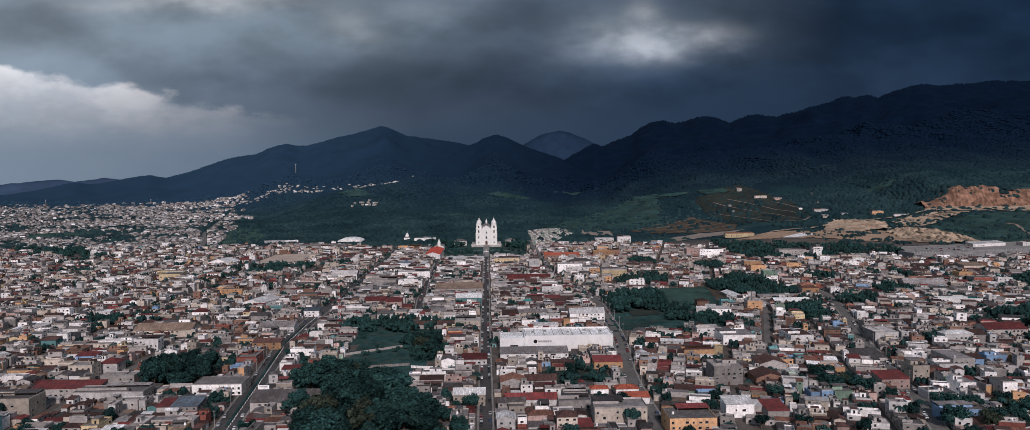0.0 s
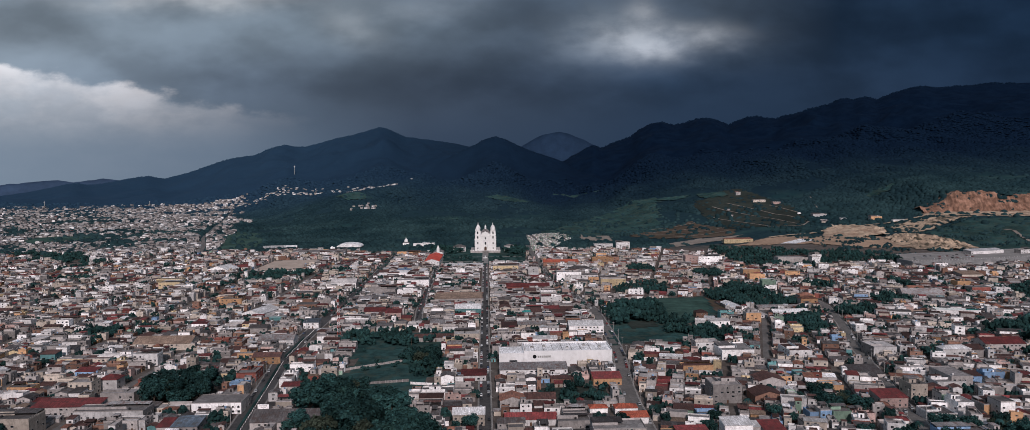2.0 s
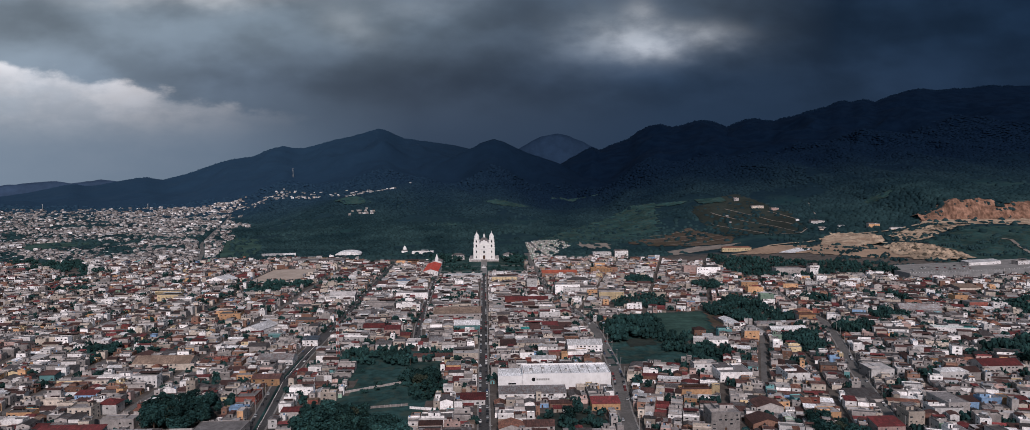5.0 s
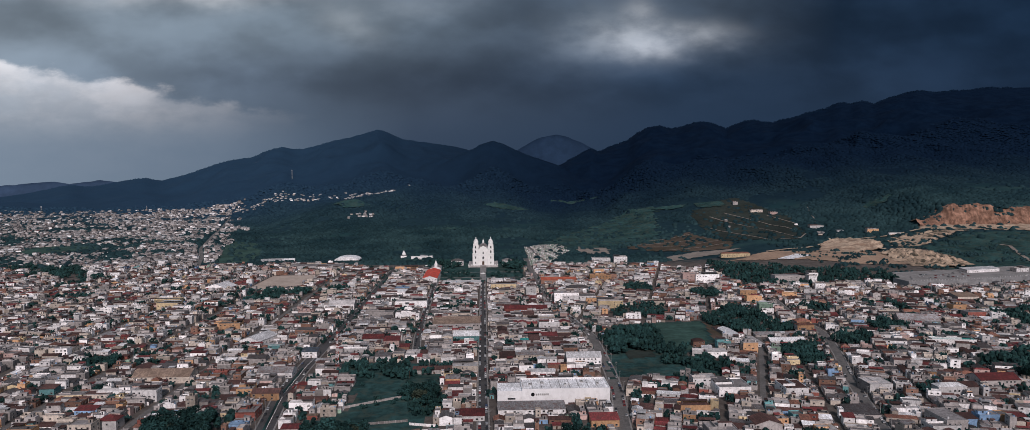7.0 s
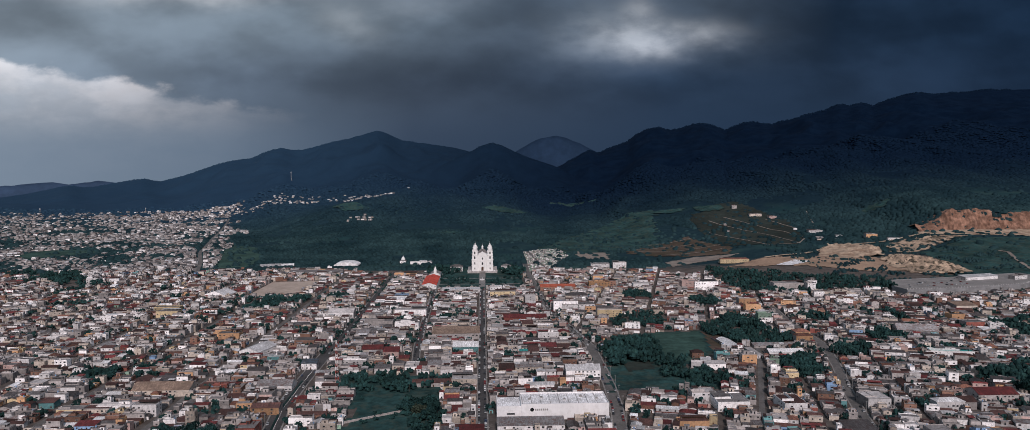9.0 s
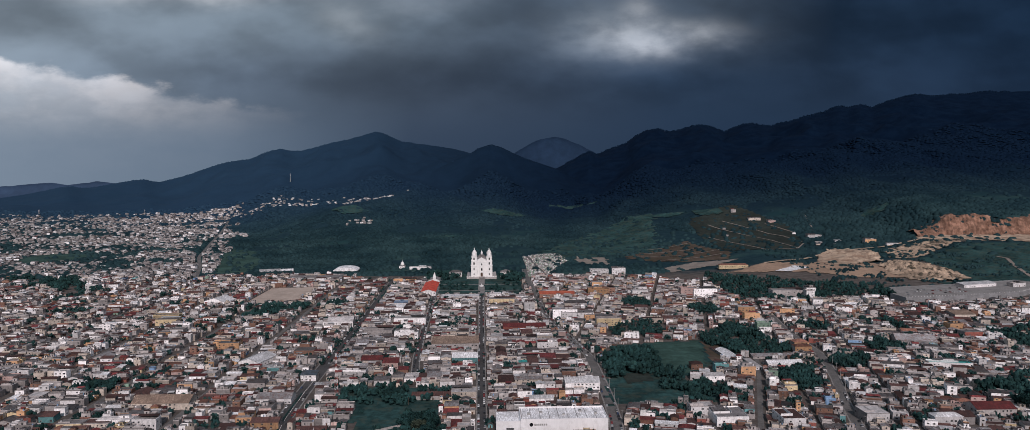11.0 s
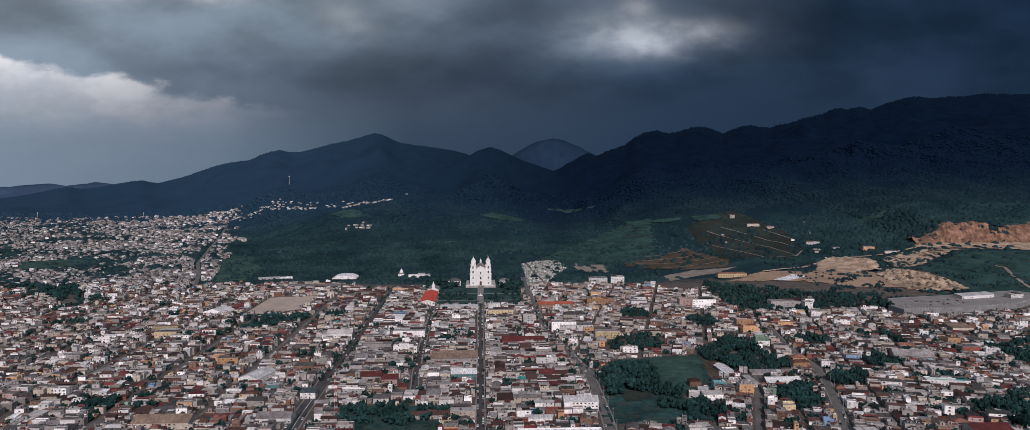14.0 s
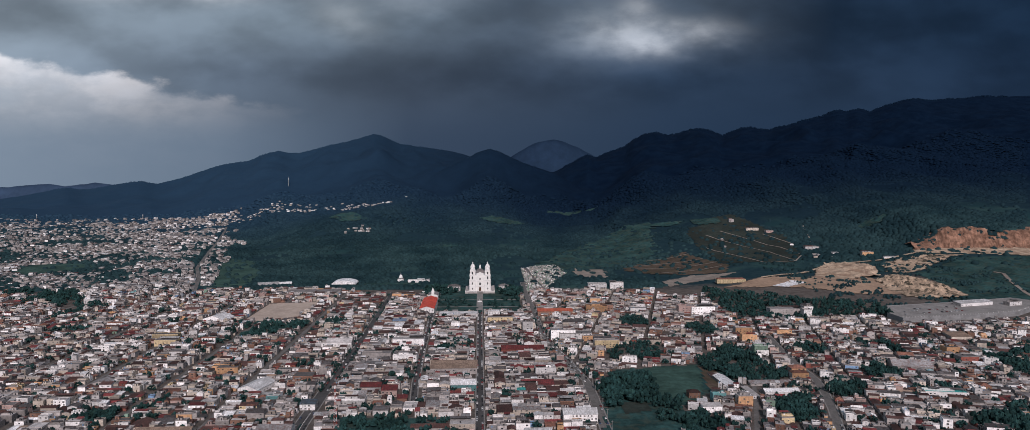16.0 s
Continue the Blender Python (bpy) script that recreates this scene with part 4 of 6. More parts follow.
landmark("house", -135, 731, 28, 12, 7, "flat", "white", "concrete")
landmark("house", -102, 707, 15, 14, 5, "shed", "white", "zinc")
landmark("house", -22, 663, 23, 16, 6, "flat", "cream", "pale")
landmark("hall", -51, 661, 35, 16, 4, "gable", "grey", "rust")
landmark("house", -296, 849, 24, 14, 9, "flat", "orange", "concrete")
landmark("hall", -244, 797, 24, 50, 5, "gable", "white", "zincwhite", -0.3)
landmark("hall", -411, 1143, 35, 30, 6, "gable", "white", "zincwhite", -0.3)
landmark("house", -387, 930, 16, 14, 8, "flat", "white", "concrete")
landmark("house", -426, 992, 29, 14, 8, "flat", "yellow", "concrete")
landmark("house", -687, 1306, 21, 14, 8, "flat", "white", "concrete")
landmark("house", -427, 747, 24, 12, 7, "flat", "cream", "concrete")
landmark("apartment_block", 352, 1166, 38, 14, 13, "flat", "white", "concrete", 0.0, "white four-storey apartment block with a flat roof")
landmark("apartment_block", 325, 1172, 15, 16, 13, "flat", "rust", "concrete", 0.0, "dull red four-storey apartment block")
landmark("apartment_block", 474, 1146, 42, 18, 13, "flat", "grey", "concrete", 0.0, "bare concrete four-storey block")
landmark("apartment_block", 504, 1122, 13, 14, 15, "flat", "white", "concrete", 0.0, "slim white five-storey block")
landmark("house", 258, 1216, 20, 14, 9, "flat", "white", "concrete")
landmark("apartment_block", 222, 1432, 36, 14, 9, "flat", "white", "concrete", 0.0, "wide white three-storey block with a flat roof")
landmark("house", 258, 1420, 26, 14, 13, "flat", "white", "concrete")
landmark("house", 192, 1266, 18, 12, 10, "flat", "orange", "concrete")
landmark("house", 200, 1204, 24, 14, 10, "flat", "brick", "concrete")
landmark("apartment_block", 108, 1010, 34, 16, 13, "flat", "white", "concrete", 0.0, "plain white four-storey block with square windows")
landmark("house", 148, 998, 28, 12, 7, "flat", "orange", "concrete")
landmark("house", 352, 912, 16, 12, 6, "flat", "white", "concrete")
landmark("house", -178, 430, 15, 14, 6.0, "shed", "grey", "bluegrey")
landmark("tank_tower", -227, 560, 7, 6, 12.4, "flat", "cream", "concrete")
landmark("house", -274, 590, 19, 10, 9.0, "flat", "white", "pale")
landmark("house", -302, 598, 27, 10, 6.4, "flat", "white", "pale")
landmark("house", -271, 527, 13, 12, 7.0, "hip", "white", "red")
landmark("house", -282, 512, 16, 12, 9.0, "flat", "cream", "concrete")
landmark("house", -248, 493, 22, 10, 7.0, "flat", "grey", "concrete")
landmark("house", 70, 401, 29, 16, 9.8, "flat", "cream", "pale")
landmark("house", 11, 426, 16, 14, 6.0, "gable", "grey", "zincdark")
landmark("house", 31, 458, 9, 10, 4.9, "shed", "white", "rust")
landmark("house", 31, 470, 20, 12, 5.8, "gable", "grey", "rust")
landmark("house", 48, 427, 19, 10, 4.9, "flat", "grey", "concrete")
landmark("house", 139, 410, 16, 16, 7.9, "shed", "white", "zincwhite")
landmark("house", 151, 411, 12, 12, 5.8, "shed", "grey", "zincwhite")
landmark("house", 159, 405, 12, 16, 5.3, "shed", "grey", "red")
landmark("house", 187, 415, 13, 12, 4.7, "flat", "white", "zincdark")
landmark("house", 194, 433, 6, 10, 5.0, "flat", "blue", "concrete")
landmark("house", 200, 431, 7, 10, 7.2, "flat", "blue", "pale")
landmark("house", 209, 429, 11, 10, 6.8, "flat", "green", "concrete")
landmark("house", 222, 428, 13, 10, 5.7, "flat", "pink", "rust")
landmark("house", 207, 507, 8, 9, 5.8, "flat", "orange", "concrete")
landmark("house", 223, 518, 8, 9, 4.6, "flat", "teal", "concrete")
landmark("house", 228, 481, 13, 12, 7.2, "flat", "orange", "pale")
landmark("house", 243, 574, 18, 24, 9.5, "flat", "white", "rust")
landmark("house", 317, 584, 19, 20, 8.2, "flat", "white", "pale")
landmark("house", 193, 503, 19, 22, 6.2, "gable", "grey", "rust")
landmark("house", 180, 471, 19, 16, 5.0, "gable", "brick", "rust")
landmark("house", 153, 474, 19, 18, 11.6, "flat", "grey", "concrete")
landmark("house", 154, 541, 23, 10, 5.3, "flat", "orange", "rust")
landmark("house", 179, 602, 20, 14, 9.0, "flat", "white", "pale")
landmark("house", 197, 586, 26, 26, 7.2, "flat", "white", "concrete")
landmark("house", 275, 530, 22, 26, 2.8, "shed", "grey", "zincdark")
landmark("house", 255, 457, 18, 14, 6.4, "shed", "pink", "red")
landmark("house", 279, 470, 11, 14, 10.7, "flat", "cream", "concrete")
landmark("house", 290, 455, 9, 10, 8.0, "flat", "green", "concrete")
landmark("house", 306, 439, 9, 12, 6.2, "flat", "orange", "rust")
landmark("house", 310, 430, 9, 12, 10.6, "flat", "white", "concrete")
landmark("house", 261, 394, 27, 12, 6.2, "flat", "blue", "zincdark")
landmark("house", 277, 391, 9, 12, 6.5, "flat", "cream", "concrete")
landmark("house", 320, 495, 15, 26, 9.9, "flat", "grey", "concrete")
landmark("house", 289, 438, 10, 14, 8.5, "flat", "white", "concrete")
landmark("house", 270, 430, 16, 16, 4.5, "flat", "white", "zincdark")
landmark("house", 425, 599, 34, 26, 6.3, "gable", "grey", "red")
landmark("house", 381, 575, 26, 14, 6.6, "gable", "grey", "rust")
landmark("hall", 264, 796, 13, 59, 4, "gable", "grey", "zincwhite", 0.07, "long hall with a pale ribbed roof beside a green field")
landmark("hall", 278, 760, 7, 49, 3, "shed", "white", "pale", 0.06, "narrow shed with a pale roof along a lane")
landmark("house", 239, 734, 14, 9, 7.2, "flat", "teal", "pale")
landmark("house", 250, 728, 12, 9, 5.2, "flat", "orange", "concrete")
landmark("house", 260, 717, 15, 10, 10.2, "flat", "orange", "pale")
landmark("house", 313, 783, 47, 9, 2.8, "shed", "grey", "zinc")
landmark("house", 311, 753, 37, 18, 4.0, "gable", "white", "zincwhite")
landmark("house", 216, 744, 12, 10, 5.9, "hip", "brick", "rust")
landmark("house", 221, 699, 19, 9, 6.2, "shed", "white", "pale")
landmark("house", 281, 665, 11, 8, 7.7, "flat", "yellow", "concrete")
landmark("house", 359, 821, 17, 12, 8.7, "hip", "orange", "tile")
landmark("house", 351, 914, 17, 10, 11.4, "flat", "green", "zincwhite")
landmark("house", 365, 1016, 24, 12, 12.6, "flat", "orange", "concrete")
landmark("house", 359, 976, 21, 10, 10.4, "flat", "orange", "pale")
rng = random.Random(5)
for name, x, y, w, d, h, kind, wall, roof, angle, label in LAND:
    what = {"hall": "hall", "market_hall": "market hall", "apartment": "apartment block", "tank_tower": "tower"}.get(name, "house")
    build_house(name, x, y, angle, w, d, h, kind, wall, roof, rng, 2 if y < 800 else 1, what, label)

# ---------------------------------------------------------------- the town's blocks, lot by lot
WALLS = ["white"] * 24 + ["cream"] * 18 + ["grey"] * 46 + ["orange"] * 4 + ["yellow"] * 2 + ["blue"] * 1 + ["teal"] * 1 + ["pink"] * 7 + ["brick"] * 5 + ["rust"] * 3 + ["green"] * 1
ROOF_SLOPED = ["zinc"] * 18 + ["zincwhite"] * 14 + ["zincdark"] * 36 + ["rust"] * 42 + ["red"] * 9 + ["tile"] * 5 + ["tan"] * 4
LOTS, YARDS = [], []


def free(x, y):
    if road_gap(x, y) < 0:
        return False
    if any(abs(x - a) < c and abs(y - b) < e for a, b, c, e in TAKEN):
        return False
    return not any(inside(p, x, y) for p in OPEN)


def lots(x0, x1, y0, y1, place, ok, rng, depth=0):
    """Halves a block again and again into building lots."""
    w, d = x1 - x0, y1 - y0
    cx, cy_ = (x0 + x1) / 2, (y0 + y1) / 2
    X, Y = place(cx, cy_)
    if abs(X) > Y * 0.80 + 90 or Y < 130:
        if max(w, d) < 30:
            return
    big = rng.uniform(55, 205) * (1.0 if rng.random() < 0.92 else 2.8)
    core = -168 < X < 104 and 670 < Y < 1210
    if core:
        big *= 1.9
    if w * d > big or max(w, d) > (40 if core else 24):
        k = rng.uniform(0.36, 0.64)
        if w > d * rng.uniform(0.65, 1.8):
            lots(x0, x0 + w * k, y0, y1, place, ok, rng, depth + 1), lots(x0 + w * k, x1, y0, y1, place, ok, rng, depth + 1)
        else:
            lots(x0, x1, y0, y0 + d * k, place, ok, rng, depth + 1), lots(x0, x1, y0 + d * k, y1, place, ok, rng, depth + 1)
        return
    spots = [place(cx + i * w * 0.48, cy_ + j * d * 0.48) for i, j in ((0, 0), (-1, -1), (1, -1), (1, 1), (-1, 1))]
    good = [ok(*p) and free(*p) for p in spots]
    if all(good):
        if min(w, d) < 3.2:
            return
        r = rng.random()
        if r < 0.13:
            YARDS.append((X, Y, min(w, d)))
        else:
            LOTS.append((X, Y, w, d))
    elif any(good) and max(w, d) > 7:
        if w > d:
            lots(x0, cx, y0, y1, place, ok, rng, 9), lots(cx, x1, y0, y1, place, ok, rng, 9)
        else:
            lots(x0, x1, y0, cy_, place, ok, rng, 9), lots(x0, x1, cy_, y1, place, ok, rng, 9)


def west(x, y):
    return x < np.interp(y, R1Y, R1X) and y < 1425 - 60 * smooth(x, -300, -200) * smooth(-x, -60, 0)


def east_side(x, y):
    return x > np.interp(y, R1Y, R1X) and y < 1330 - 170 * smooth(x, 380, 700) + (70 if x < 330 else 0)


rng = random.Random(11)
cross = [110, 190, 270, 345, 430, 515, 600, 690, 780, 870, 960, 1060, 1150, 1240, 1330, 1430]
cols_x = [-1200, -1050, -960, -875, -790, -700, -610, -520, -432, -345, -258, -172, -82, -6, 120]
for (xa, xb), (ya, yb) in itertools.product(zip(cols_x, cols_x[1:]), zip(cross, cross[1:])):
    lots(xa, xb, ya + 3, yb - 3, lambda a, b: (a, b), west, rng)
WEST_COUNT = len(LOTS)
TURN = -0.27
ct, st = math.cos(TURN), math.sin(TURN)


def turned(a, b):
    return 110 + ct * a - st * b, 300 + st * a + ct * b


for i, j in itertools.product(range(-4, 15), range(-5, 19)):
    lots(i * 78 + 3, i * 78 + 75, j * 82 + 3, j * 82 + 79, turned, east_side, rng)


def character(rng, x, y):
    """Low dark-roofed houses, with taller pale ones standing among them."""
    if -285 < x < -178 and 1160 < y < 1345 and rng.random() < 0.55:
        return 3.4, rng.choice(("gable", "shed")), "grey", rng.choice(("rust", "red", "rust", "zincdark"))
    wall = rng.choice(WALLS)
    if y > 820 and wall in ("teal", "blue", "orange", "yellow", "green") and rng.random() < 0.6:
        wall = "cream"
    mood = noise.noise((x / 75, y / 95, 17.0))
    if -168 < x < 104 and 670 < y < 1210 and rng.random() < 0.75:
        h = rng.choice((3.0, 3.4, 4.0, 4.6, 5.8))
        kind = rng.choices(("flat", "gable", "shed"), (52, 24, 24))[0]
        if kind == "flat":
            return h, kind, rng.choice(("grey", "cream", "white", "grey")), rng.choice(("concrete", "pale", "pale", "concrete", "zincdark"))
        return h, kind, rng.choice(("grey", "cream", "white")), rng.choice(("pale", "zinc", "zinc", "zincwhite", "zincdark", "rust", "rust", "red"))
    if rng.random() < 0.36 + 0.3 * mood:
        h = rng.choice((5.6, 5.8, 6.1, 6.4, 8.8 if rng.random() < 0.35 else 6.0))
        kind = rng.choices(("flat", "gable", "shed", "hip"), (76, 10, 11, 3))[0]
        if wall == "grey" and rng.random() < 0.35:
            wall = "white"
    else:
        h = rng.choice((2.6, 2.8, 3.0, 3.2, 3.4))
        kind = rng.choices(("flat", "gable", "shed", "hip"), (30, 32, 34, 4))[0]
    if kind == "flat":
        return h, kind, wall, rng.choice(("concrete",) * 5 + (("pale",) * 5 if mood > -0.1 else ("zincdark",) * 4))
    if kind == "hip":
        return h, kind, wall, rng.choice(("tile", "tile", "rust", "red"))
    if mood < -0.12 and rng.random() < 0.6:
        return h, kind, wall, rng.choice(("rust", "zincdark", "rust", "tile", "red"))
    return h, kind, wall, rng.choice(ROOF_SLOPED)


order = sorted(range(len(LOTS)), key=lambda i: LOTS[i][1] + 0.25 * abs(LOTS[i][0]))
rank = {i: k for k, i in enumerate(i for i in order if LOTS[i][1] > 375)}
FAR = {}
rng = random.Random(23)
for i, (x, y, w, d) in enumerate(LOTS):
    angle = 0.0 if i < WEST_COUNT else TURN
    w2, d2 = w - rng.uniform(0.05, 1.1), d - rng.uniform(0.05, min(3.6, d * 0.3))
    h, kind, wall, roof = character(rng, x, y)
    angle += rng.gauss(0, 0.012)
    k = rank.get(i, 9999)
    if k < 240:
        build_house("house", x, y, angle, w2, d2, h, kind, wall, roof, rng, 2, group="town houses")
    else:
        b = FAR.setdefault((x > 100, int(y // 300)), Buf())
        b.place(x, y, land(x, y), angle)
        cut = house_shape(lambda part: b, w2, d2, h, kind, wall, roof, rng, False)
        openings(lambda part: b, w2, d2, h, "s", rng, True)
        if y < 900:
            openings(lambda part: b, w2, d2, h, "e" if x < 0 else "w", rng, True, cut)
for b in FAR.values():
    tagged(b.object("town_houses"), "crowded low houses with grey concrete and rusty roofs", "houses", kind="stuff")

# suburbs on the far slope
rng = random.Random(31)
b = Buf()
for _ in range(9000):
    y = rng.uniform(1440, 2950)
    x = -y * rng.uniform(0.27, 0.80)
    dense = noise.noise((x / 150, y / 120, 4.4)) + 0.14
    if dense < rng.uniform(-0.45, 0.6) or x > -515 - (y - 1440) * 0.30 + 90 * noise.noise((y / 130, x / 200, 3.0)) or road_gap(x, y) < 4 or inside(FIELD_W, x, y) or inside(FIELD_S, x, y):
        continue
    w, d, h = rng.uniform(6, 12), rng.uniform(6, 13), rng.choice((3, 3.2, 3.4, 5.8))
    b.place(x, y, land(x, y), rng.choice((0.0, 0.2, -0.3)) + rng.gauss(0, 0.1))
    house_shape(lambda part: b, w, d, h, rng.choice(("flat", "gable", "shed")), rng.choice(("white", "grey", "grey", "grey")), rng.choice(("concrete", "zinc", "zinc", "zincdark", "zincdark", "pale", "zincwhite")), rng, False)
tagged(b.object("suburb_houses"), "scattered pale houses of the far suburbs", "houses", kind="stuff")

# ---------------------------------------------------------------- trees


def crown_mesh(name, seed, leaves, lobes, mat):
    """Leaf clumps on several lobes, open and uneven."""
    r = random.Random(seed)
    b = Buf()
    cs = [(0, 0, 0.66, 0.27)] + [(math.cos(a) * r.uniform(0.2, 0.40), math.sin(a) * r.uniform(0.2, 0.40), r.uniform(0.38, 0.9), r.uniform(0.12, 0.22)) for a in [k * math.tau / lobes + r.uniform(-0.3, 0.3) for k in range(lobes)]]
    for k in range(leaves):
        cx, cy_, cz, rad = cs[k % len(cs)]
        n = Vector((r.gauss(0, 1), r.gauss(0, 1), r.gauss(0.25, 0.9))).normalized()
        p = Vector((cx, cy_, cz)) + n * rad * r.uniform(0.6, 1.08)
        n = (n + Vector((r.gauss(0, 0.35), r.gauss(0, 0.35), r.gauss(0, 0.35)))).normalized()
        a = n.orthogonal().normalized()
        c = n.cross(a)
        t = r.uniform(0, math.tau)
        a, c = a * math.cos(t) + c * math.sin(t), c * math.cos(t) - a * math.sin(t)
        s = r.uniform(0.026, 0.056)
        q = [p + a * s, p + c * s * 0.8 + n * s * 0.25, p - a * s, p - c * s * 0.8 + n * s * 0.25]
        b.add([tuple(v) for v in q], [(0, 1, 2, 3)], mat)
    return b.mesh(name)


def trunk_mesh():
    b = Buf()
    b.lathe(0, 0, ((0.05, -0.03), (0.035, 0.2), (0.025, 0.45), (0.01, 0.7)), "bark", 8)
    for a in range(4):
        dx_, dy_ = math.cos(a * 1.6 + 0.3), math.sin(a * 1.6 + 0.3)
        vs = [(0.02 * c, 0.02 * s, 0.3) for c, s in ((1, 0), (0, 1), (-1, 0), (0, -1))] + [(dx_ * 0.26 + 0.006 * c, dy_ * 0.26 + 0.006 * s, 0.58) for c, s in ((1, 0), (0, 1), (-1, 0), (0, -1))]
        b.add(vs, [(k, (k + 1) % 4, 4 + (k + 1) % 4, 4 + k) for k in range(4)], "bark")
    return b.mesh("trunk")


TRUNK = trunk_mesh()
CROWNS = [crown_mesh("crown", 40 + k, 1900, 11 + k % 3, "leaf_dry" if k == 5 else "leaf") for k in range(6)]


FAR_TREES = []


def tree(x, y, size, rng, tall=1.0, dry=False):
    """A tree of its own where the camera passes near; farther off it joins the woods."""
    if y > (440 if size < 10.6 else 610):
        FAR_TREES.append((x, y, size, tall))
        return None
    top = thing("tree", x, y, land(x, y), rng.uniform(0, 6.28), "broad-leaved tree with a dense dark green crown" if not dry else "broad-leaved tree with a dull olive crown", "tree", "trees of the town")
    top.scale = (size * rng.uniform(0.9, 1.2), size * rng.uniform(0.9, 1.2), size * tall)
    for n, me in (("trunk", TRUNK), ("crown", CROWNS[5] if dry else rng.choice(CROWNS[:5]))):
        new(n, me).parent = top
    return top


def plant(poly, gap, lo, hi, rng, keep=1.0, hole=None):
    xs, ys = [p[0] for p in poly], [p[1] for p in poly]
    y = min(ys)
    while y < max(ys):
        x = min(xs)
        while x < max(xs):
            px_, py_ = x + rng.uniform(-0.4, 0.4) * gap, y + rng.uniform(-0.4, 0.4) * gap
            if inside(poly, px_, py_) and rng.random() < keep and not (hole and inside(hole, px_, py_)) and road_gap(px_, py_) > 1 and not any(abs(px_ - a) < c and abs(py_ - b) < e for a, b, c, e in TAKEN):
                tree(px_, py_, rng.uniform(lo, hi), rng, rng.uniform(0.8, 1.05), rng.random() < 0.06)
            x += gap
        y += gap


rng = random.Random(77)
plant([(-100, 374), (-28, 374), (-36, 410), (-52, 436), (-66, 470), (-84, 484), (-100, 506), (-116, 486), (-114, 455), (-120, 430), (-106, 411)], 10.5, 11, 23, rng, 0.9)
plant([(-148, 650), (-90, 640), (-52, 640), (-54, 682), (-146, 692)], 9, 8, 13, rng, 0.85)
plant([(-74, 610), (-48, 610), (-38, 534), (-54, 530), (-66, 575)], 9.5, 9, 14, rng, 0.95)
plant([(-112, 628), (-74, 622), (-60, 560), (-98, 556)], 12, 4, 8, rng, 0.4)
plant([(-140, 520), (-128, 530), (-118, 490), (-126, 486)], 9, 9, 12, rng, 1.0)
plant(CLUMP, 11, 13, 19, rng, 1.0)
plant([(123, 781), (146, 818), (182, 812), (179, 749), (168, 719), (139, 721), (115, 696)], 9.5, 11, 17, rng, 0.97)
plant([(176, 736), (201, 739), (186, 674), (158, 663)], 10, 9, 13, rng, 0.9)
plant([(178, 665), (206, 698), (224, 664), (212, 630), (173, 626)], 9, 8, 13, rng, 0.95)
plant(TREES_E, 11, 9, 14, rng, 0.9)
plant(TREES_G, 10, 9, 13, rng, 0.9)
plant([(440, 817), (478, 815), (506, 871), (474, 872)], 11, 9, 13, rng, 0.9)
plant([(461, 638), (496, 636), (540, 700), (505, 690)], 11, 11, 16, rng, 0.9)
plant([(600, 837), (649, 836), (719, 928), (662, 896)], 13, 11, 16, rng, 0.9)
plant([(149, 905), (223, 900), (244, 983), (169, 968)], 12, 8, 12, rng, 0.9)
plant([(-68, 960), (-21, 958), (-21, 1002), (-67, 1015)], 10, 8, 12, rng, 0.9)
plant([(-353, 1008), (-316, 1030), (-256, 1100), (-272, 1130), (-330, 1080)], 11, 9, 14, rng, 0.9)
plant(GARDEN, 9, 7, 11, rng, 0.85)
plant(WEST_WOODS, 15, 10, 16, rng, 0.85)
plant(WOODS_E, 14, 11, 17, rng, 0.9)
plant([(-90, 1205), (-22, 1205), (-22, 1300), (-90, 1340)], 13, 6, 10, rng, 0.55)
plant([(8, 1205), (60, 1205), (62, 1330), (8, 1300)], 13, 6, 10, rng, 0.55)
plant([(-110, 1340), (-50, 1370), (-50, 1440), (-110, 1440)], 11, 13, 19, rng, 0.95)
plant([(30, 1345), (64, 1345), (66, 1440), (30, 1440)], 11, 12, 18, rng, 0.95)
plant([(205, 430), (232, 425), (238, 470), (212, 475)], 10, 10, 14, rng)
plant([(290, 690), (318, 690), (345, 760), (330, 775), (300, 720)], 9, 8, 13, rng)
plant([(365, 745), (415, 765), (405, 800), (370, 790)], 11, 9, 14, rng)
plant([(445, 590), (480, 600), (500, 680), (455, 650)], 12, 12, 18, rng)
plant([(230, 375), (345, 368), (345, 398), (250, 405)], 11, 9, 15, rng, 0.9)
plant([(-400, 690), (-350, 680), (-290, 700), (-330, 730), (-390, 715)], 10, 9, 14, rng, 0.9)
plant([(-380, 1050), (-280, 1060), (-270, 1110), (-370, 1110)], 13, 11, 17, rng, 0.9)
plant([(-250, 1090), (-215, 1090), (-210, 1140), (-250, 1140)], 11, 10, 15, rng, 0.9)
for grove in GROVES:
    plant(grove, 8.5, 7, 12, rng, 0.95)
for x, y, r in YARDS:
    if rng.random() < (0.9 if y < 760 else 0.75):
        tree(x, y, rng.uniform(6, 10.5), rng)



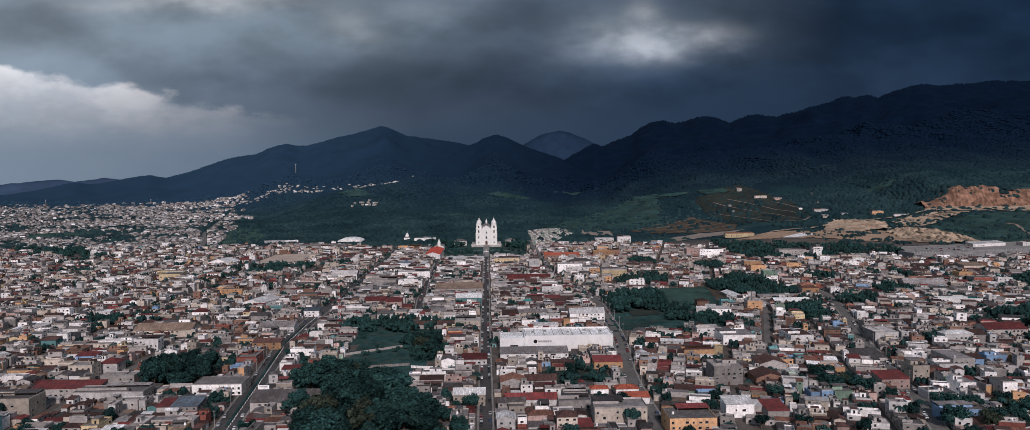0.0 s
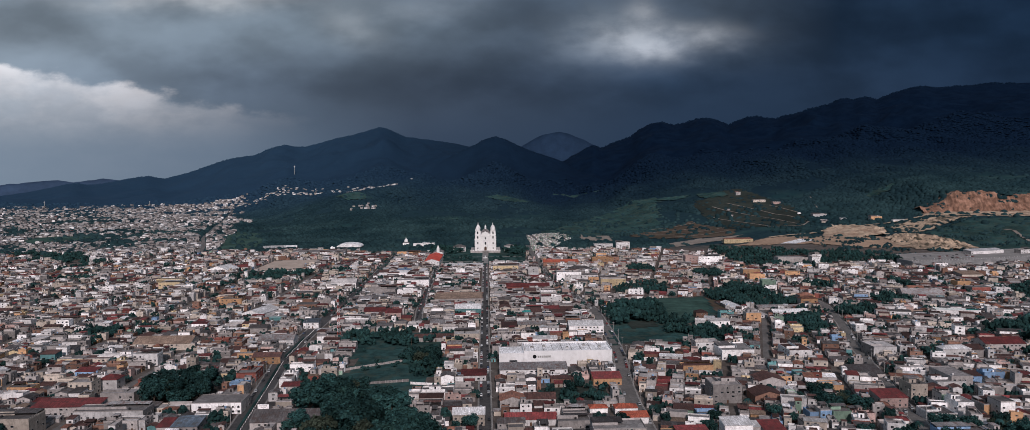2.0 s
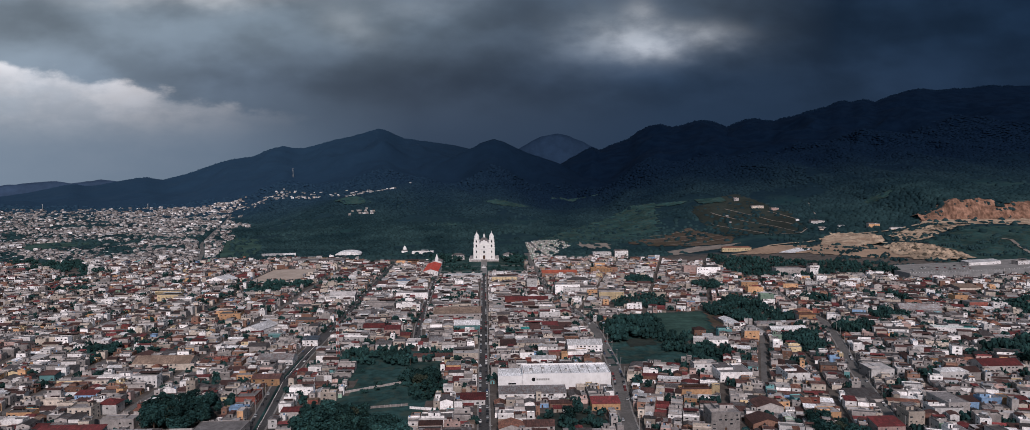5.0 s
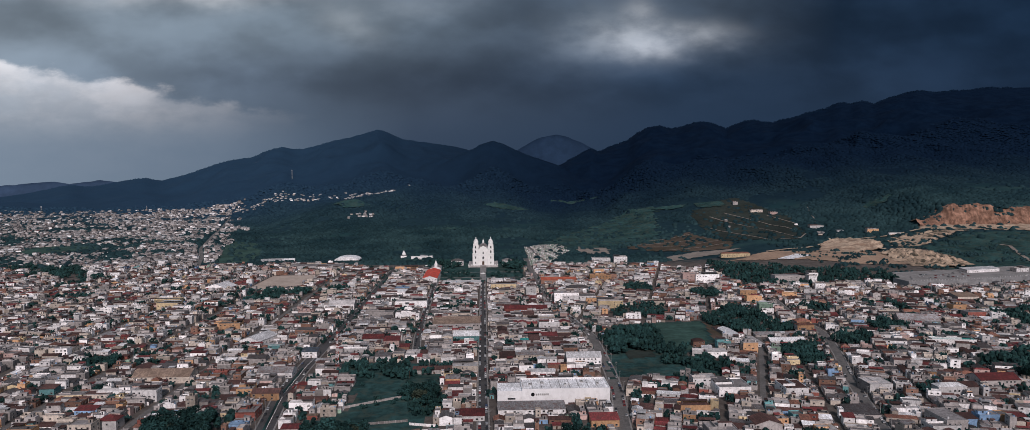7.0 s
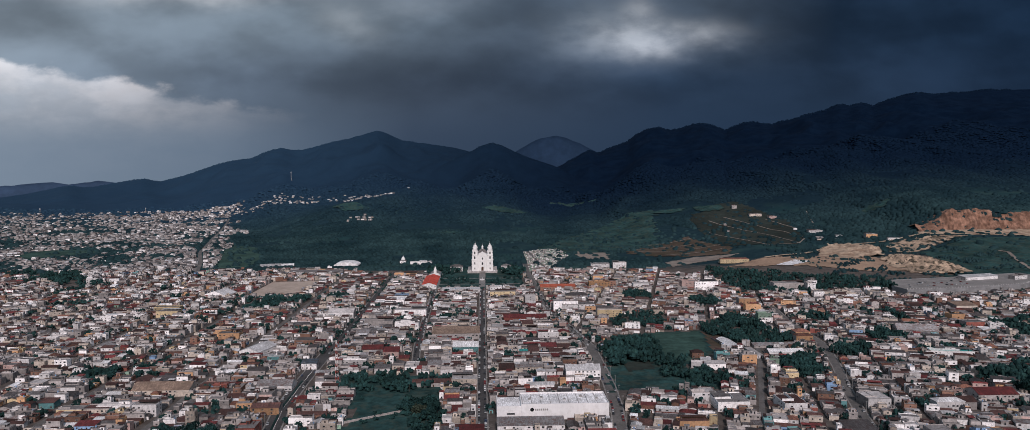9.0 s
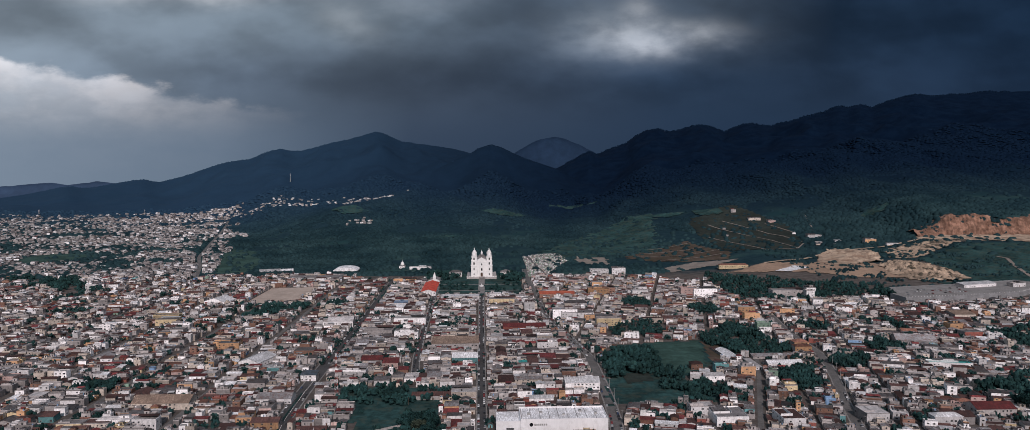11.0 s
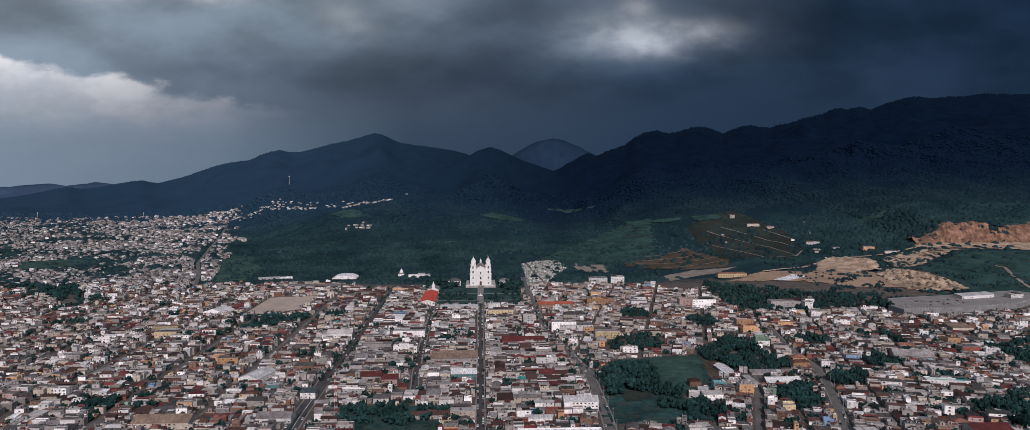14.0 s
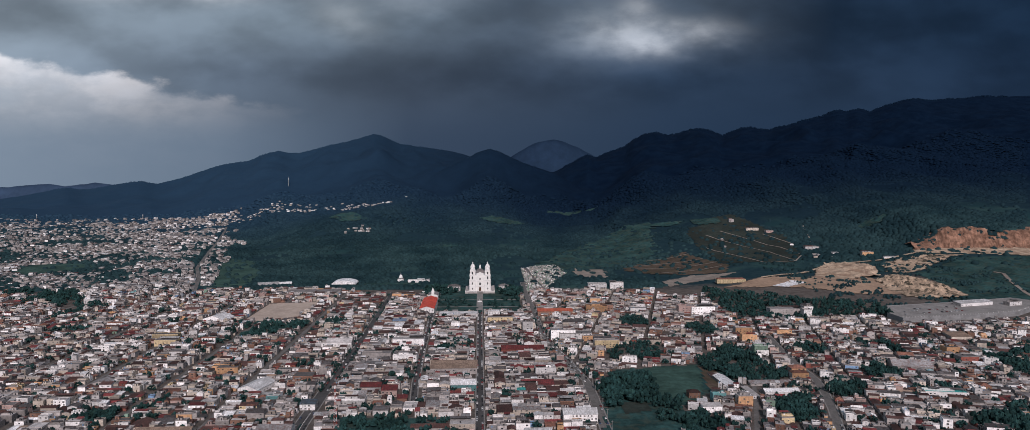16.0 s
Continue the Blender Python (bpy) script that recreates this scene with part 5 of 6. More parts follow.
def palm(x, y, h, rng):
    top = thing("palm_tree", x, y, land(x, y), rng.uniform(0, 6), "tall palm with arching green fronds", "palm", "palms of the town")
    b = Buf()
    b.lathe(0, 0, ((0.28, -0.2), (0.2, h * 0.5), (0.15, h)), "bark", 8)
    b.object("trunk", top)
    for k in range(13):
        a, up = k * math.tau / 13 + rng.uniform(-0.2, 0.2), rng.uniform(0.2, 0.9)
        b = Buf()
        pts_ = [(t * 3.2, h + up * 2.2 * t * (1 - t * 0.5) - 2.6 * t * t * t) for t in (0, 0.25, 0.5, 0.75, 1.0)]
        wid = (0.12, 0.55, 0.6, 0.45, 0.05)
        b.place(0, 0, 0, a)
        vs = [(q, s * w_, z - abs(s) * 0.25 * w_) for (q, z), w_ in zip(pts_, wid) for s in (-1, 0, 1)]
        b.add(vs, [(3 * i + j, 3 * i + 3 + j, 3 * i + 4 + j, 3 * i + 1 + j) for i in range(4) for j in (0, 1)], "leaf")
        b.object("frond", top)


for x, y, h in ((222, 388, 9), (236, 392, 11), (262, 402, 8), (285, 396, 10), (160, 448, 8), (-70, 640, 9), (-88, 655, 8), (60, 520, 7)):
    palm(x, y, h, rng)

for line, half, share in ((L1B, 4.0, 0.5), (MAIN, 3.6, 0.04), (L2, 3.2, 0.12), (R1B, 3.6, 0.1)):
    for (ax, ay), (bx, by) in zip(line, line[1:]):
        m = max(1, int(math.hypot(bx - ax, by - ay) / 12))
        for k, side in itertools.product(range(m), (-1, 1)):
            if rng.random() < share and ay + (by - ay) * k / m > 700:
                FAR_TREES.append((ax + (bx - ax) * k / m + side * (half + 0.6), ay + (by - ay) * k / m, rng.uniform(4, 7), 0.9))

# forest: one sheet of crowns on the hills
rng = random.Random(99)
fv, ff = [], []


FULL, LOW = ((1.12, 0.0), (0.95, 0.5), (0.6, 0.85)), ((1.1, 0.0), (0.72, 0.72))


def clump(x, y, z, r, h, n, rings=FULL):
    k, last = len(fv), len(rings) - 1
    for ring_r, ring_z in rings:
        for i in range(n):
            a = (i + rng.uniform(-0.3, 0.3)) * math.tau / n
            q = r * ring_r * rng.uniform(0.75, 1.2)
            fv.append((x + q * math.cos(a), y + q * math.sin(a), z + h * (ring_z + rng.uniform(-0.1, 0.1))))
    fv.append((x, y, z + h * rng.uniform(0.95, 1.15)))
    for j in range(last):
        for i in range(n):
            ff.append((k + j * n + i, k + j * n + (i + 1) % n, k + (j + 1) * n + (i + 1) % n, k + (j + 1) * n + i))
    for i in range(n):
        ff.append((k + last * n + i, k + last * n + (i + 1) % n, k + (last + 1) * n))


CLEAR = [[(310, 1560), (320, 1720), (420, 1800), (545, 1880), (563, 2030), (734, 2185), (810, 1930), (760, 1700), (800, 1600), (690, 1500), (540, 1430), (360, 1420)],
         [(760, 1190), (960, 1180), (1300, 1300), (1500, 1520), (1500, 1640), (985, 1640), (880, 1600), (790, 1610), (640, 1500), (470, 1430), (470, 1390), (600, 1320), (680, 1255), (780, 1235)],
         *HILL_FIELDS, CEMETERY, SHOP, [(190, 1560), (260, 1520), (270, 1640), (200, 1700)], [(110, 1620), (300, 1660), (420, 1760), (500, 2180), (380, 2150), (220, 1950), (130, 1750)], FIELD_S, FIELD_W, [(-260, 1462), (-120, 1462), (-130, 1500), (-260, 1500)]]
for x, y, size, tall in FAR_TREES:
    near = y < 900
    for _ in range(16 if near else 11):
        a, q = rng.uniform(0, 6.28), size * 0.42 * rng.random() ** 0.5
        clump(x + q * math.cos(a), y + q * math.sin(a), land(x, y) + size * rng.uniform(0.1, 0.62) * tall * (1 - 0.5 * q / size), size * rng.uniform(0.09, 0.18) * (1.0 if near else 1.15), size * rng.uniform(0.15, 0.28), 5, FULL if near else LOW)
tme = bpy.data.meshes.new("town_trees")
tme.from_pydata(fv, [], ff)
tme.materials.append(MAT["leaf"])
tagged(new("town_trees", tme), "dark green trees between the distant houses", "trees", kind="stuff")
fv, ff = [], []
y = 1430.0
while y < 3150:
    gap = 8.0 if y < 1900 else 8.0 + (y - 1900) * 0.003
    x = -y * 0.74
    while x < y * 0.76:
        px_, py_ = x + rng.uniform(-0.5, 0.5) * gap, y + rng.uniform(-0.5, 0.5) * gap
        x += gap
        suburb = px_ < -515 - (py_ - 1440) * 0.30 + 90 * noise.noise((py_ / 130, px_ / 200, 3.0)) and py_ < 2950
        if suburb and rng.random() < 0.60 + 0.9 * noise.noise((px_ / 150, py_ / 120, 4.4)):
            continue
        if any(inside(p, px_, py_) for p in CLEAR) and rng.random() < 0.91:
            continue
        if py_ < 2300 and not suburb and noise.noise((px_ / 130, py_ / 200, 12.0)) > 0.22 and rng.random() < 0.93:
            continue
        if inside(PARK, px_, py_) or road_gap(px_, py_) < 5:
            continue
        if y > 2900 and rng.random() < (y - 2900) / 250:
            continue
        r = gap * rng.uniform(0.6, 1.0)
        if y < 1950:
            clump(px_, py_, land(px_, py_) - 1.5, r, r * rng.uniform(0.45, 0.9) + 2.0, 6)
        else:
            clump(px_, py_, land(px_, py_) - 1.2, r, r * rng.uniform(0.3, 0.55) + 1.4, 5, LOW)
    y += gap
# silhouettes of trees along the crest
for far, lo, hi, count in ((4650.0, -2700, -250, 620), (3500.0, -170, 250, 110), (4400.0, 480, 3200, 1000)):
    for i in range(count):
        x = lo + (hi - lo) * (i + rng.random()) / count
        r = rng.uniform(3, 9) * (1.0 if far == 4400.0 else 0.7)
        y = far + rng.uniform(-22, 6)
        clump(x, y, land(x, y) - 4, r, rng.uniform(5, 13) * (1.0 if far == 4400.0 else 0.6), 5)
# dark scrub on the broken ground of the quarry
for _ in range(5200):
    x, y = rng.uniform(600, 1000), rng.uniform(1180, 1600)
    if y - 1180 < (x - 760) * 0.25 or noise.noise((x / 40, y / 34, 21.0)) + 0.5 * noise.noise((x / 12, y / 12, 23.0)) < 0.18:
        continue
    r = rng.uniform(1.2, 3.2)
    clump(x, y, land(x, y) + 0.8, r, r * 1.1 + 0.8, 5)
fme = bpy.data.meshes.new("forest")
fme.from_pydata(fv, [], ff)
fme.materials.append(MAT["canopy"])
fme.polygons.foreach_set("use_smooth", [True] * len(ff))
tagged(new("forest", fme), "dense dark forest covering hills and mountains, far crowns tinted with painted haze", "forest", kind="stuff")

# ---------------------------------------------------------------- the white church on its terrace
CX, CY, CZ = -8.6, 1384.0, 3.6
church = thing("church", CX, CY, CZ, 0, "large white church with four bell towers and a grey dome", "church")


def piece(name, parent, label=""):
    """Context for one mesh part: use as b = Buf(); ...; piece(...)(b)."""
    def done(buf):
        return tagged(buf.object(name, parent), label)
    return done


b = Buf()
b.box(-19, 19, 2, 62, -6, 20, "church_white")
b.box(-19.5, 19.5, 1.6, 62.4, 20, 20.9, "church_white")
b.box(-9.5, 9.5, -0.2, 2, -6, 27, "church_white")
pts = [(-9.5, 27), (-8.6, 30), (-6.5, 31), (-5.4, 33.6), (-2.6, 34.2), (0, 36.4), (2.6, 34.2), (5.4, 33.6), (6.5, 31), (8.6, 30), (9.5, 27)]
n = len(pts)
b.add([(x, -0.2, z) for x, z in pts] + [(x, 2.0, z) for x, z in pts], [tuple(range(n)), tuple(reversed(range(n, 2 * n)))] + [(i, n + i, n + i + 1, i + 1) for i in range(n - 1)], "church_white")
for z in (8.5, 18.5, 26.6):
    b.box(-9.9, 9.9, -0.7, -0.1, z, z + 0.8, "church_white", True)
piece("nave", church)(b)
for x in (-8.2, -3.8, 3.8, 8.2):
    for lo, hi in ((0, 8.4), (9.3, 18.4)):
        b = Buf()
        b.ring(x, -0.6, lo, hi, 0.55, 0.48, "church_white", 10)
        b.object("column", church)


def arch(name, cx, y, z, w, h, parent, mat="window_dark"):
    b = Buf()
    top = [(cx + w / 2 * math.cos(a), z + h - w / 2 + w / 2 * math.sin(a)) for a in [k * math.pi / 8 for k in range(9)]]
    outline = [(cx + w / 2, z), *top, (cx - w / 2, z)]
    m = len(outline)
    b.add([(x, y - 0.12, zz) for x, zz in outline] + [(x, y + 0.1, zz) for x, zz in outline], [tuple(range(m))] + [(i, (i + 1) % m, m + (i + 1) % m, m + i) for i in range(m)], mat)
    return b.object(name, parent)


arch("door", 0, -0.2, 0.0, 4.2, 7.4, church, "door_wood")
arch("window", 0, -0.2, 11.0, 3.0, 5.0, church)
arch("niche", 0, -0.2, 21.0, 2.2, 4.0, church)
for sx, sy in ((-1, 0), (1, 0), (-1, 1), (1, 1)):
    x0, y0 = sx * 14.4, 5.4 + sy * 51
    tower = new("bell_tower")
    tower.parent = church
    b = Buf()
    b.box(x0 - 5.7, x0 + 5.7, y0 - 5.7, y0 + 5.7, -6, 20, "church_white")
    for z, r in ((9.0, 6.0), (20.0, 6.3), (29.2, 5.6), (37.6, 4.7)):
        b.box(x0 - r, x0 + r, y0 - r, y0 + r, z, z + 0.9, "church_white", True)
    b.box(x0 - 5.0, x0 + 5.0, y0 - 5.0, y0 + 5.0, 20.9, 29.2, "church_white")
    b.box(x0 - 4.2, x0 + 4.2, y0 - 4.2, y0 + 4.2, 30.1, 37.6, "church_white")
    for i, j in itertools.product((-1, 1), (-1, 1)):
        b.lathe(x0 + i * 4.8, y0 + j * 4.8, ((0.5, 30.1), (0.35, 31.2), (0.45, 31.6), (0.0, 32.6)), "church_white", 8)
        b.lathe(x0 + i * 4.0, y0 + j * 4.0, ((0.4, 38.5), (0.3, 39.5), (0.0, 40.6)), "church_white", 8)
    b.ring(x0, y0, 38.5, 40.0, 3.7, 3.6, "church_white", 8)
    tagged(b.object("tower_wall", tower), "white plastered tower")
    b = Buf()
    b.lathe(x0, y0, [(3.7 * math.cos(a), 40.0 + 4.2 * math.sin(a)) for a in [k * math.pi / 12 for k in range(6)]] + [(0.9, 44.0)], "church_white", 14)
    b.lathe(x0, y0, ((0.95, 43.9), (0.9, 45.9), (1.1, 46.0), (0.5, 47.0), (0.05, 47.8)), "church_white", 8)
    b.box(x0 - 0.13, x0 + 0.13, y0 - 0.13, y0 + 0.13, 47.6, 49.8, "frame_grey")
    b.box(x0 - 0.65, x0 + 0.65, y0 - 0.1, y0 + 0.1, 48.8, 49.05, "frame_grey", True)
    tagged(b.object("cupola", tower), "white cupola with a cross")
    if sy == 0:
        for z, w, h, yy in ((2.5, 1.7, 3.4, 5.7), (12.0, 1.9, 4.2, 5.7), (22.4, 2.4, 5.0, 5.0), (31.2, 2.4, 4.6, 4.2)):
            arch("window", x0, y0 - yy, z, w, h, tower)
b = Buf()
b.ring(0, 34, 20.9, 29.0, 9.0, 9.0, "church_white", 20)
b.ring(0, 34, 29.0, 29.8, 9.5, 9.5, "church_white", 20)
piece("drum", church)(b)
b = Buf()
b.lathe(0, 34, [(9.0 * math.cos(a), 29.8 + 8.5 * math.sin(a)) for a in [k * math.pi / 16 for k in range(8)]], "roof_concrete", 20)
piece("dome", church, "grey weathered dome")(b)
b = Buf()
b.lathe(0, 34, ((1.9, 37.6), (1.8, 41.4), (2.2, 41.6), (1.2, 43.8), (0.1, 46.0)), "church_white", 10)
b.box(-0.12, 0.12, 33.9, 34.1, 45.5, 48.2, "frame_grey")
b.box(-0.55, 0.55, 33.9, 34.1, 47.2, 47.4, "frame_grey", True)
piece("lantern", church, "white lantern with a cross")(b)

terrace = thing("terrace", CX, CY, 0, 0, "white balustraded church terrace with stone steps", "terrace")
b = Buf()
b.box(-28, 28, -9, 64, -0.5, 3.5, "wall_grey")
piece("platform", terrace)(b)
for x0, x1 in ((-28, -6), (6, 28)):
    b = Buf()
    b.box(x0, x1, -9.1, -8.7, 4.5, 4.75, "church_white", True)
    b.box(x0, x1, -9.1, -8.7, 3.5, 3.7, "church_white")
    for k in range(37):
        x = x0 + 0.3 + k * (x1 - x0 - 0.6) / 36
        b.box(x - 0.12, x + 0.12, -9.0, -8.8, 3.7, 4.5, "church_white")
    for k in range(5):
        x = x0 + 0.5 + k * (x1 - x0 - 1) / 4
        b.box(x - 0.5, x + 0.5, -9.4, -8.5, 3.5, 5.6, "church_white")
    piece("balustrade", terrace)(b)
for k in range(19):
    b = Buf()
    b.box(-5.8, 5.8, -9 - 0.42 * (k + 1), -9 - 0.42 * k, -0.3, 3.5 - 0.175 * (k + 1), "pavement")
    b.object("step", terrace)
walk_path = Buf()
walk_path.box(CX - 5.5, CX + 5.5, 1215, 1367, -0.2, 0.16, "pavement")
for yy, x0, x1 in ((1245, -85, 56), (1310, -85, 56)):
    walk_path.box(x0, CX - 5.5, yy - 2, yy + 2, -0.2, 0.15, "pavement")
    walk_path.box(CX + 5.5, x1, yy - 2, yy + 2, -0.2, 0.15, "pavement")
tagged(walk_path.object("garden_path"), "pale paved paths of the church garden", "path", kind="structure")
monument = thing("fountain", CX, 1290, 0.15, 0, "round pale stone fountain on the garden path", "fountain")
b = Buf()
b.lathe(0, 0, ((4.4, 0), (4.4, 0.9), (4.0, 0.9), (4.0, 0.4), (0.7, 0.4), (0.5, 2.4), (1.5, 2.9), (0.3, 3.0), (0.2, 4.6), (0.02, 4.9)), "church_white", 18)
piece("basin", monument)(b)
for x0, x1 in ((-62, -38), (36, 55)):
    build_house("convent_wing", CX + (x0 + x1) / 2, CY + 26, 0, x1 - x0, 16, 9, "hip", "white", "concrete", random.Random(3), 1, "building", "white church side building with grey roof")

# ---------------------------------------------------------------- the long white store
store = thing("store", 50, 576, 0, 0, "long white-painted store with low parapets and blank walls", "store")
b = Buf()
b.box(-25, 44, -14, 16, -0.3, 11.4, "wall_store")
b.box(-44, -25, -13, 14, -0.3, 9.6, "wall_store")
for x0, x1, y0, y1, z in ((-25, 44, -14, -13.6, 11.4), (-25, 44, 15.6, 16, 11.4), (-25, -24.6, -13.6, 15.6, 11.4), (43.6, 44, -13.6, 15.6, 11.4), (-44, -25, -13, -12.6, 9.6), (-44, -43.6, -12.6, 14, 9.6)):
    b.box(x0, x1, y0, y1, z, z + 1.3, "wall_store")
piece("wall", store)(b)
b = Buf()
b.box(-24.5, 43.5, -13.5, 15.5, 11.4, 11.6, "roof_zincwhite")
piece("roof", store)(b)
for k in range(9):
    b = Buf()
    b.box(-24 + k * 7.4, -24 + k * 7.4 + 0.3, -13.4, 15.4, 11.6, 11.75, "roof_zinc")
    b.object("roof_seam", store)
b = Buf()
b.box(-43.5, -25, -12.5, 13.5, 9.6, 9.75, "roof_zincwhite")
piece("roof", store, "pale lower roof")(b)
b = Buf()
b.add([(-16.5 + 1.5 * math.cos(a), -14.12, 8.2 + 1.5 * math.sin(a)) for a in [k * math.tau / 16 for k in range(16)]], [tuple(range(16))], "window_dark")
piece("sign_disc", store, "dark round sign")(b)
b = Buf()
for k in range(7):
    b.box(-14.2 + k * 1.5, -13.1 + k * 1.5, -14.12, -14.0, 7.4, 8.9, "frame_grey")
piece("sign_bar", store, "row of grey sign bars")(b)
b = Buf()
b.box(-36, -30, -13.2, -13, 4.2, 5.4, "window_dark")
piece("window", store)(b)
for x, y in ((-8, 4), (10, -2), (24, 6), (36, 0), (-18, 0)):
    b = Buf()
    b.box(x - 1.1, x + 1.1, y - 0.9, y + 0.9, 11.6, 12.9, "frame_grey")
    b.ring(x, y, 12.9, 13.05, 0.6, 0.6, "tank_black", 10)
    piece("air_conditioner", store, "grey rooftop cooling unit")(b)

# ---------------------------------------------------------------- the walled car deck below the quarry
DECK = [(623, 1058), (729, 1073), (831, 1099), (873, 1129), (930, 1178), (905, 1215), (755, 1174), (650, 1152), (621, 1097)]
deck = thing("car_deck", 0, 0, 0, 0, "raised car deck behind a long grey retaining wall", "car park")
b = Buf()
n = len(DECK)
b.add([(x, y, z) for z in (-1, 14.7) for x, y in DECK], [(i, (i + 1) % n, n + (i + 1) % n, n + i) for i in range(n)], "roof_wallgrey")
piece("retaining_wall", deck, "plain grey retaining wall")(b)
b = Buf()
b.add([(x + (780 - x) * 0.004, y + (1150 - y) * 0.012, z) for z in (13.0, 14.0) for x, y in DECK], [tuple(range(n, 2 * n))], "pavement")
piece("deck", deck, "pale dusty parking deck")(b)
for (ax, ay), (bx, by) in zip(DECK[:4], DECK[1:5]):
    m = int(math.hypot(bx - ax, by - ay) / 5)
    for k in range(m):
        b = Buf()
        x, y = ax + (bx - ax) * k / m, ay + (by - ay) * k / m + 0.3
        b.box(x - 0.2, x + 0.2, y - 0.1, y + 0.1, 14.5, 16.2, "church_white")
        b.object("fence_post", deck)
canopy = build_house("canopy", 796, 1158, 0.24, 66, 20, 5, "shed", "white", "zincwhite", random.Random(4), 1, "canopy", "white sheet-metal canopy on the car deck")
canopy.location.z = 14.0
hut = build_house("hut", 862, 1154, 0.24, 26, 12, 6, "flat", "white", "concrete", random.Random(4), 1, "hut", "small white flat-roofed hut on the car deck")
hut.location.z = 14.0

# ---------------------------------------------------------------- halls near the church and the sports ground


def vault(x, y, w, d, h, rise, label):
    top = thing("vaulted_hall", x, y, land(x, y), 0, label, "hall")
    b = Buf()
    b.box(-w / 2, w / 2, -d / 2, d / 2, -0.3, h, "wall_grey")
    b.object("wall", top)
    b = Buf()
    arc = [(w / 2 * 1.04 * math.cos(a), h + rise * math.sin(a)) for a in [math.pi - k * math.pi / 12 for k in range(13)]]
    vs = [(x_, yy, z) for yy in (-d / 2 - 0.6, d / 2 + 0.6) for x_, z in arc]
    b.add(vs, [(i, i + 1, 14 + i, 13 + i) for i in range(12)] + [tuple(range(13)), tuple(range(25, 12, -1))], "roof_zincwhite")
    b.object("roof", top)


vault(-279, 1475, 46, 34, 5, 7, "vaulted sports hall with a white curved roof")
build_house("hall", -432, 1480, 0.3, 40, 30, 4, "gable", "grey", "zincwhite", random.Random(1), 1, "hall", "white gabled hall at the edge of the forest")
build_house("hall", -398, 1478, 0.3, 24, 14, 5, "gable", "white", "zincwhite", random.Random(1), 1, "hall", "small white gabled hall at the edge of the forest")
build_house("long_building", -318, 1380, 0, 98, 14, 6, "shed", "white", "concrete", random.Random(1), 1, "building", "long low pale building by the sports ground")
build_house("market_hall", -95, 1245, 0, 24, 100, 7, "gable", "white", "brightred", random.Random(2), 1, "market hall", "long market hall with a bright red gabled roof")
chapel = build_house("chapel", -93, 1330, 0, 18, 30, 8, "gable", "white", "concrete", random.Random(2), 1, "chapel", "small white chapel with a pointed steeple")
b = Buf()
b.box(-2.5, 2.5, -17, -12, -0.3, 14, "church_white")
b.lathe(0, -14.5, ((3.0, 14), (2.4, 16), (0.1, 22)), "church_white", 8)
b.object("steeple", chapel)
shrine = build_house("chapel", -172, 1512, 0, 12, 14, 7, "hip", "white", "concrete", random.Random(2), 1, "chapel", "white domed chapel among the trees")
b = Buf()
b.lathe(0, 0, ((4, 8), (3.8, 11), (2.6, 14), (0.4, 16), (0.1, 19)), "church_white", 12)
b.object("cupola", shrine)
for x, y, w in ((-140, 1508, 34), (-120, 1500, 16)):
    build_house("outbuilding", x, y, 0.05, w, 9, 5, "flat", "white", "concrete", random.Random(6), 1, "building", "long white outbuilding among the trees")

# tombs of the cemetery
rng = random.Random(61)
b = Buf()
for _ in range(2600):
    x, y = rng.uniform(82, 186), rng.uniform(1392, 1715)
    if not inside(CEMETERY, x, y) or abs(x - 118 - (y - 1400) * -0.09) < 3:
        continue
    b.place(x, y, land(x, y), rng.choice((0, 0.2)))
    w, d, h = rng.uniform(1.0, 2.4), rng.uniform(1.4, 3), rng.uniform(0.8, 2.6)
    c = "wall_" + rng.choice(("white", "grey", "white", "green", "grey", "green", "grey", "cream"))
    b.box(-w / 2, w / 2, -d / 2, d / 2, -0.3, h, c)
    b.box(-w / 2 - 0.15, w / 2 + 0.15, -d / 2 - 0.15, d / 2 + 0.15, h, h + 0.18, c, True)
tagged(b.object("tombs"), "crowded pale tombs of the cemetery", "tombs", kind="stuff")

# hamlets on the hills
rng = random.Random(62)
for cx, cy_, sx, sy, count in ((-850, 2740, 220, 60, 60), (-640, 2680, 170, 30, 34), (-362, 2185, 50, 40, 18), (-430, 2650, 130, 26, 40), (800, 1650, 60, 30, 4), (640, 1880, 90, 80, 3)):
    b = Buf()
    for _ in range(count):
        x, y = rng.gauss(cx, sx / 2), rng.gauss(cy_, sy / 2)
        b.place(x, y, land(x, y) + 2, rng.uniform(-0.4, 0.4))
        w, d = rng.uniform(5, 10), rng.uniform(4, 7)
        house_shape(lambda part: b, w, d, rng.uniform(2.6, 3.4), rng.choice(("gable", "shed", "flat")), rng.choice(("white", "grey", "cream", "grey")), rng.choice(("zincwhite", "zinc", "concrete")), rng, False)
    tagged(b.object("hill_houses"), "small pale houses scattered over the forested hill", "houses", kind="stuff")
build_house("office_building", 802, 1764, 0, 34, 14, 9, "flat", "white", "concrete", random.Random(8), 1, "building", "white two-storey building below the forest")
build_house("house", 706, 2070, 0, 13, 11, 8, "flat", "grey", "concrete", random.Random(8), 1, "house", "bare grey house alone on the hillside")
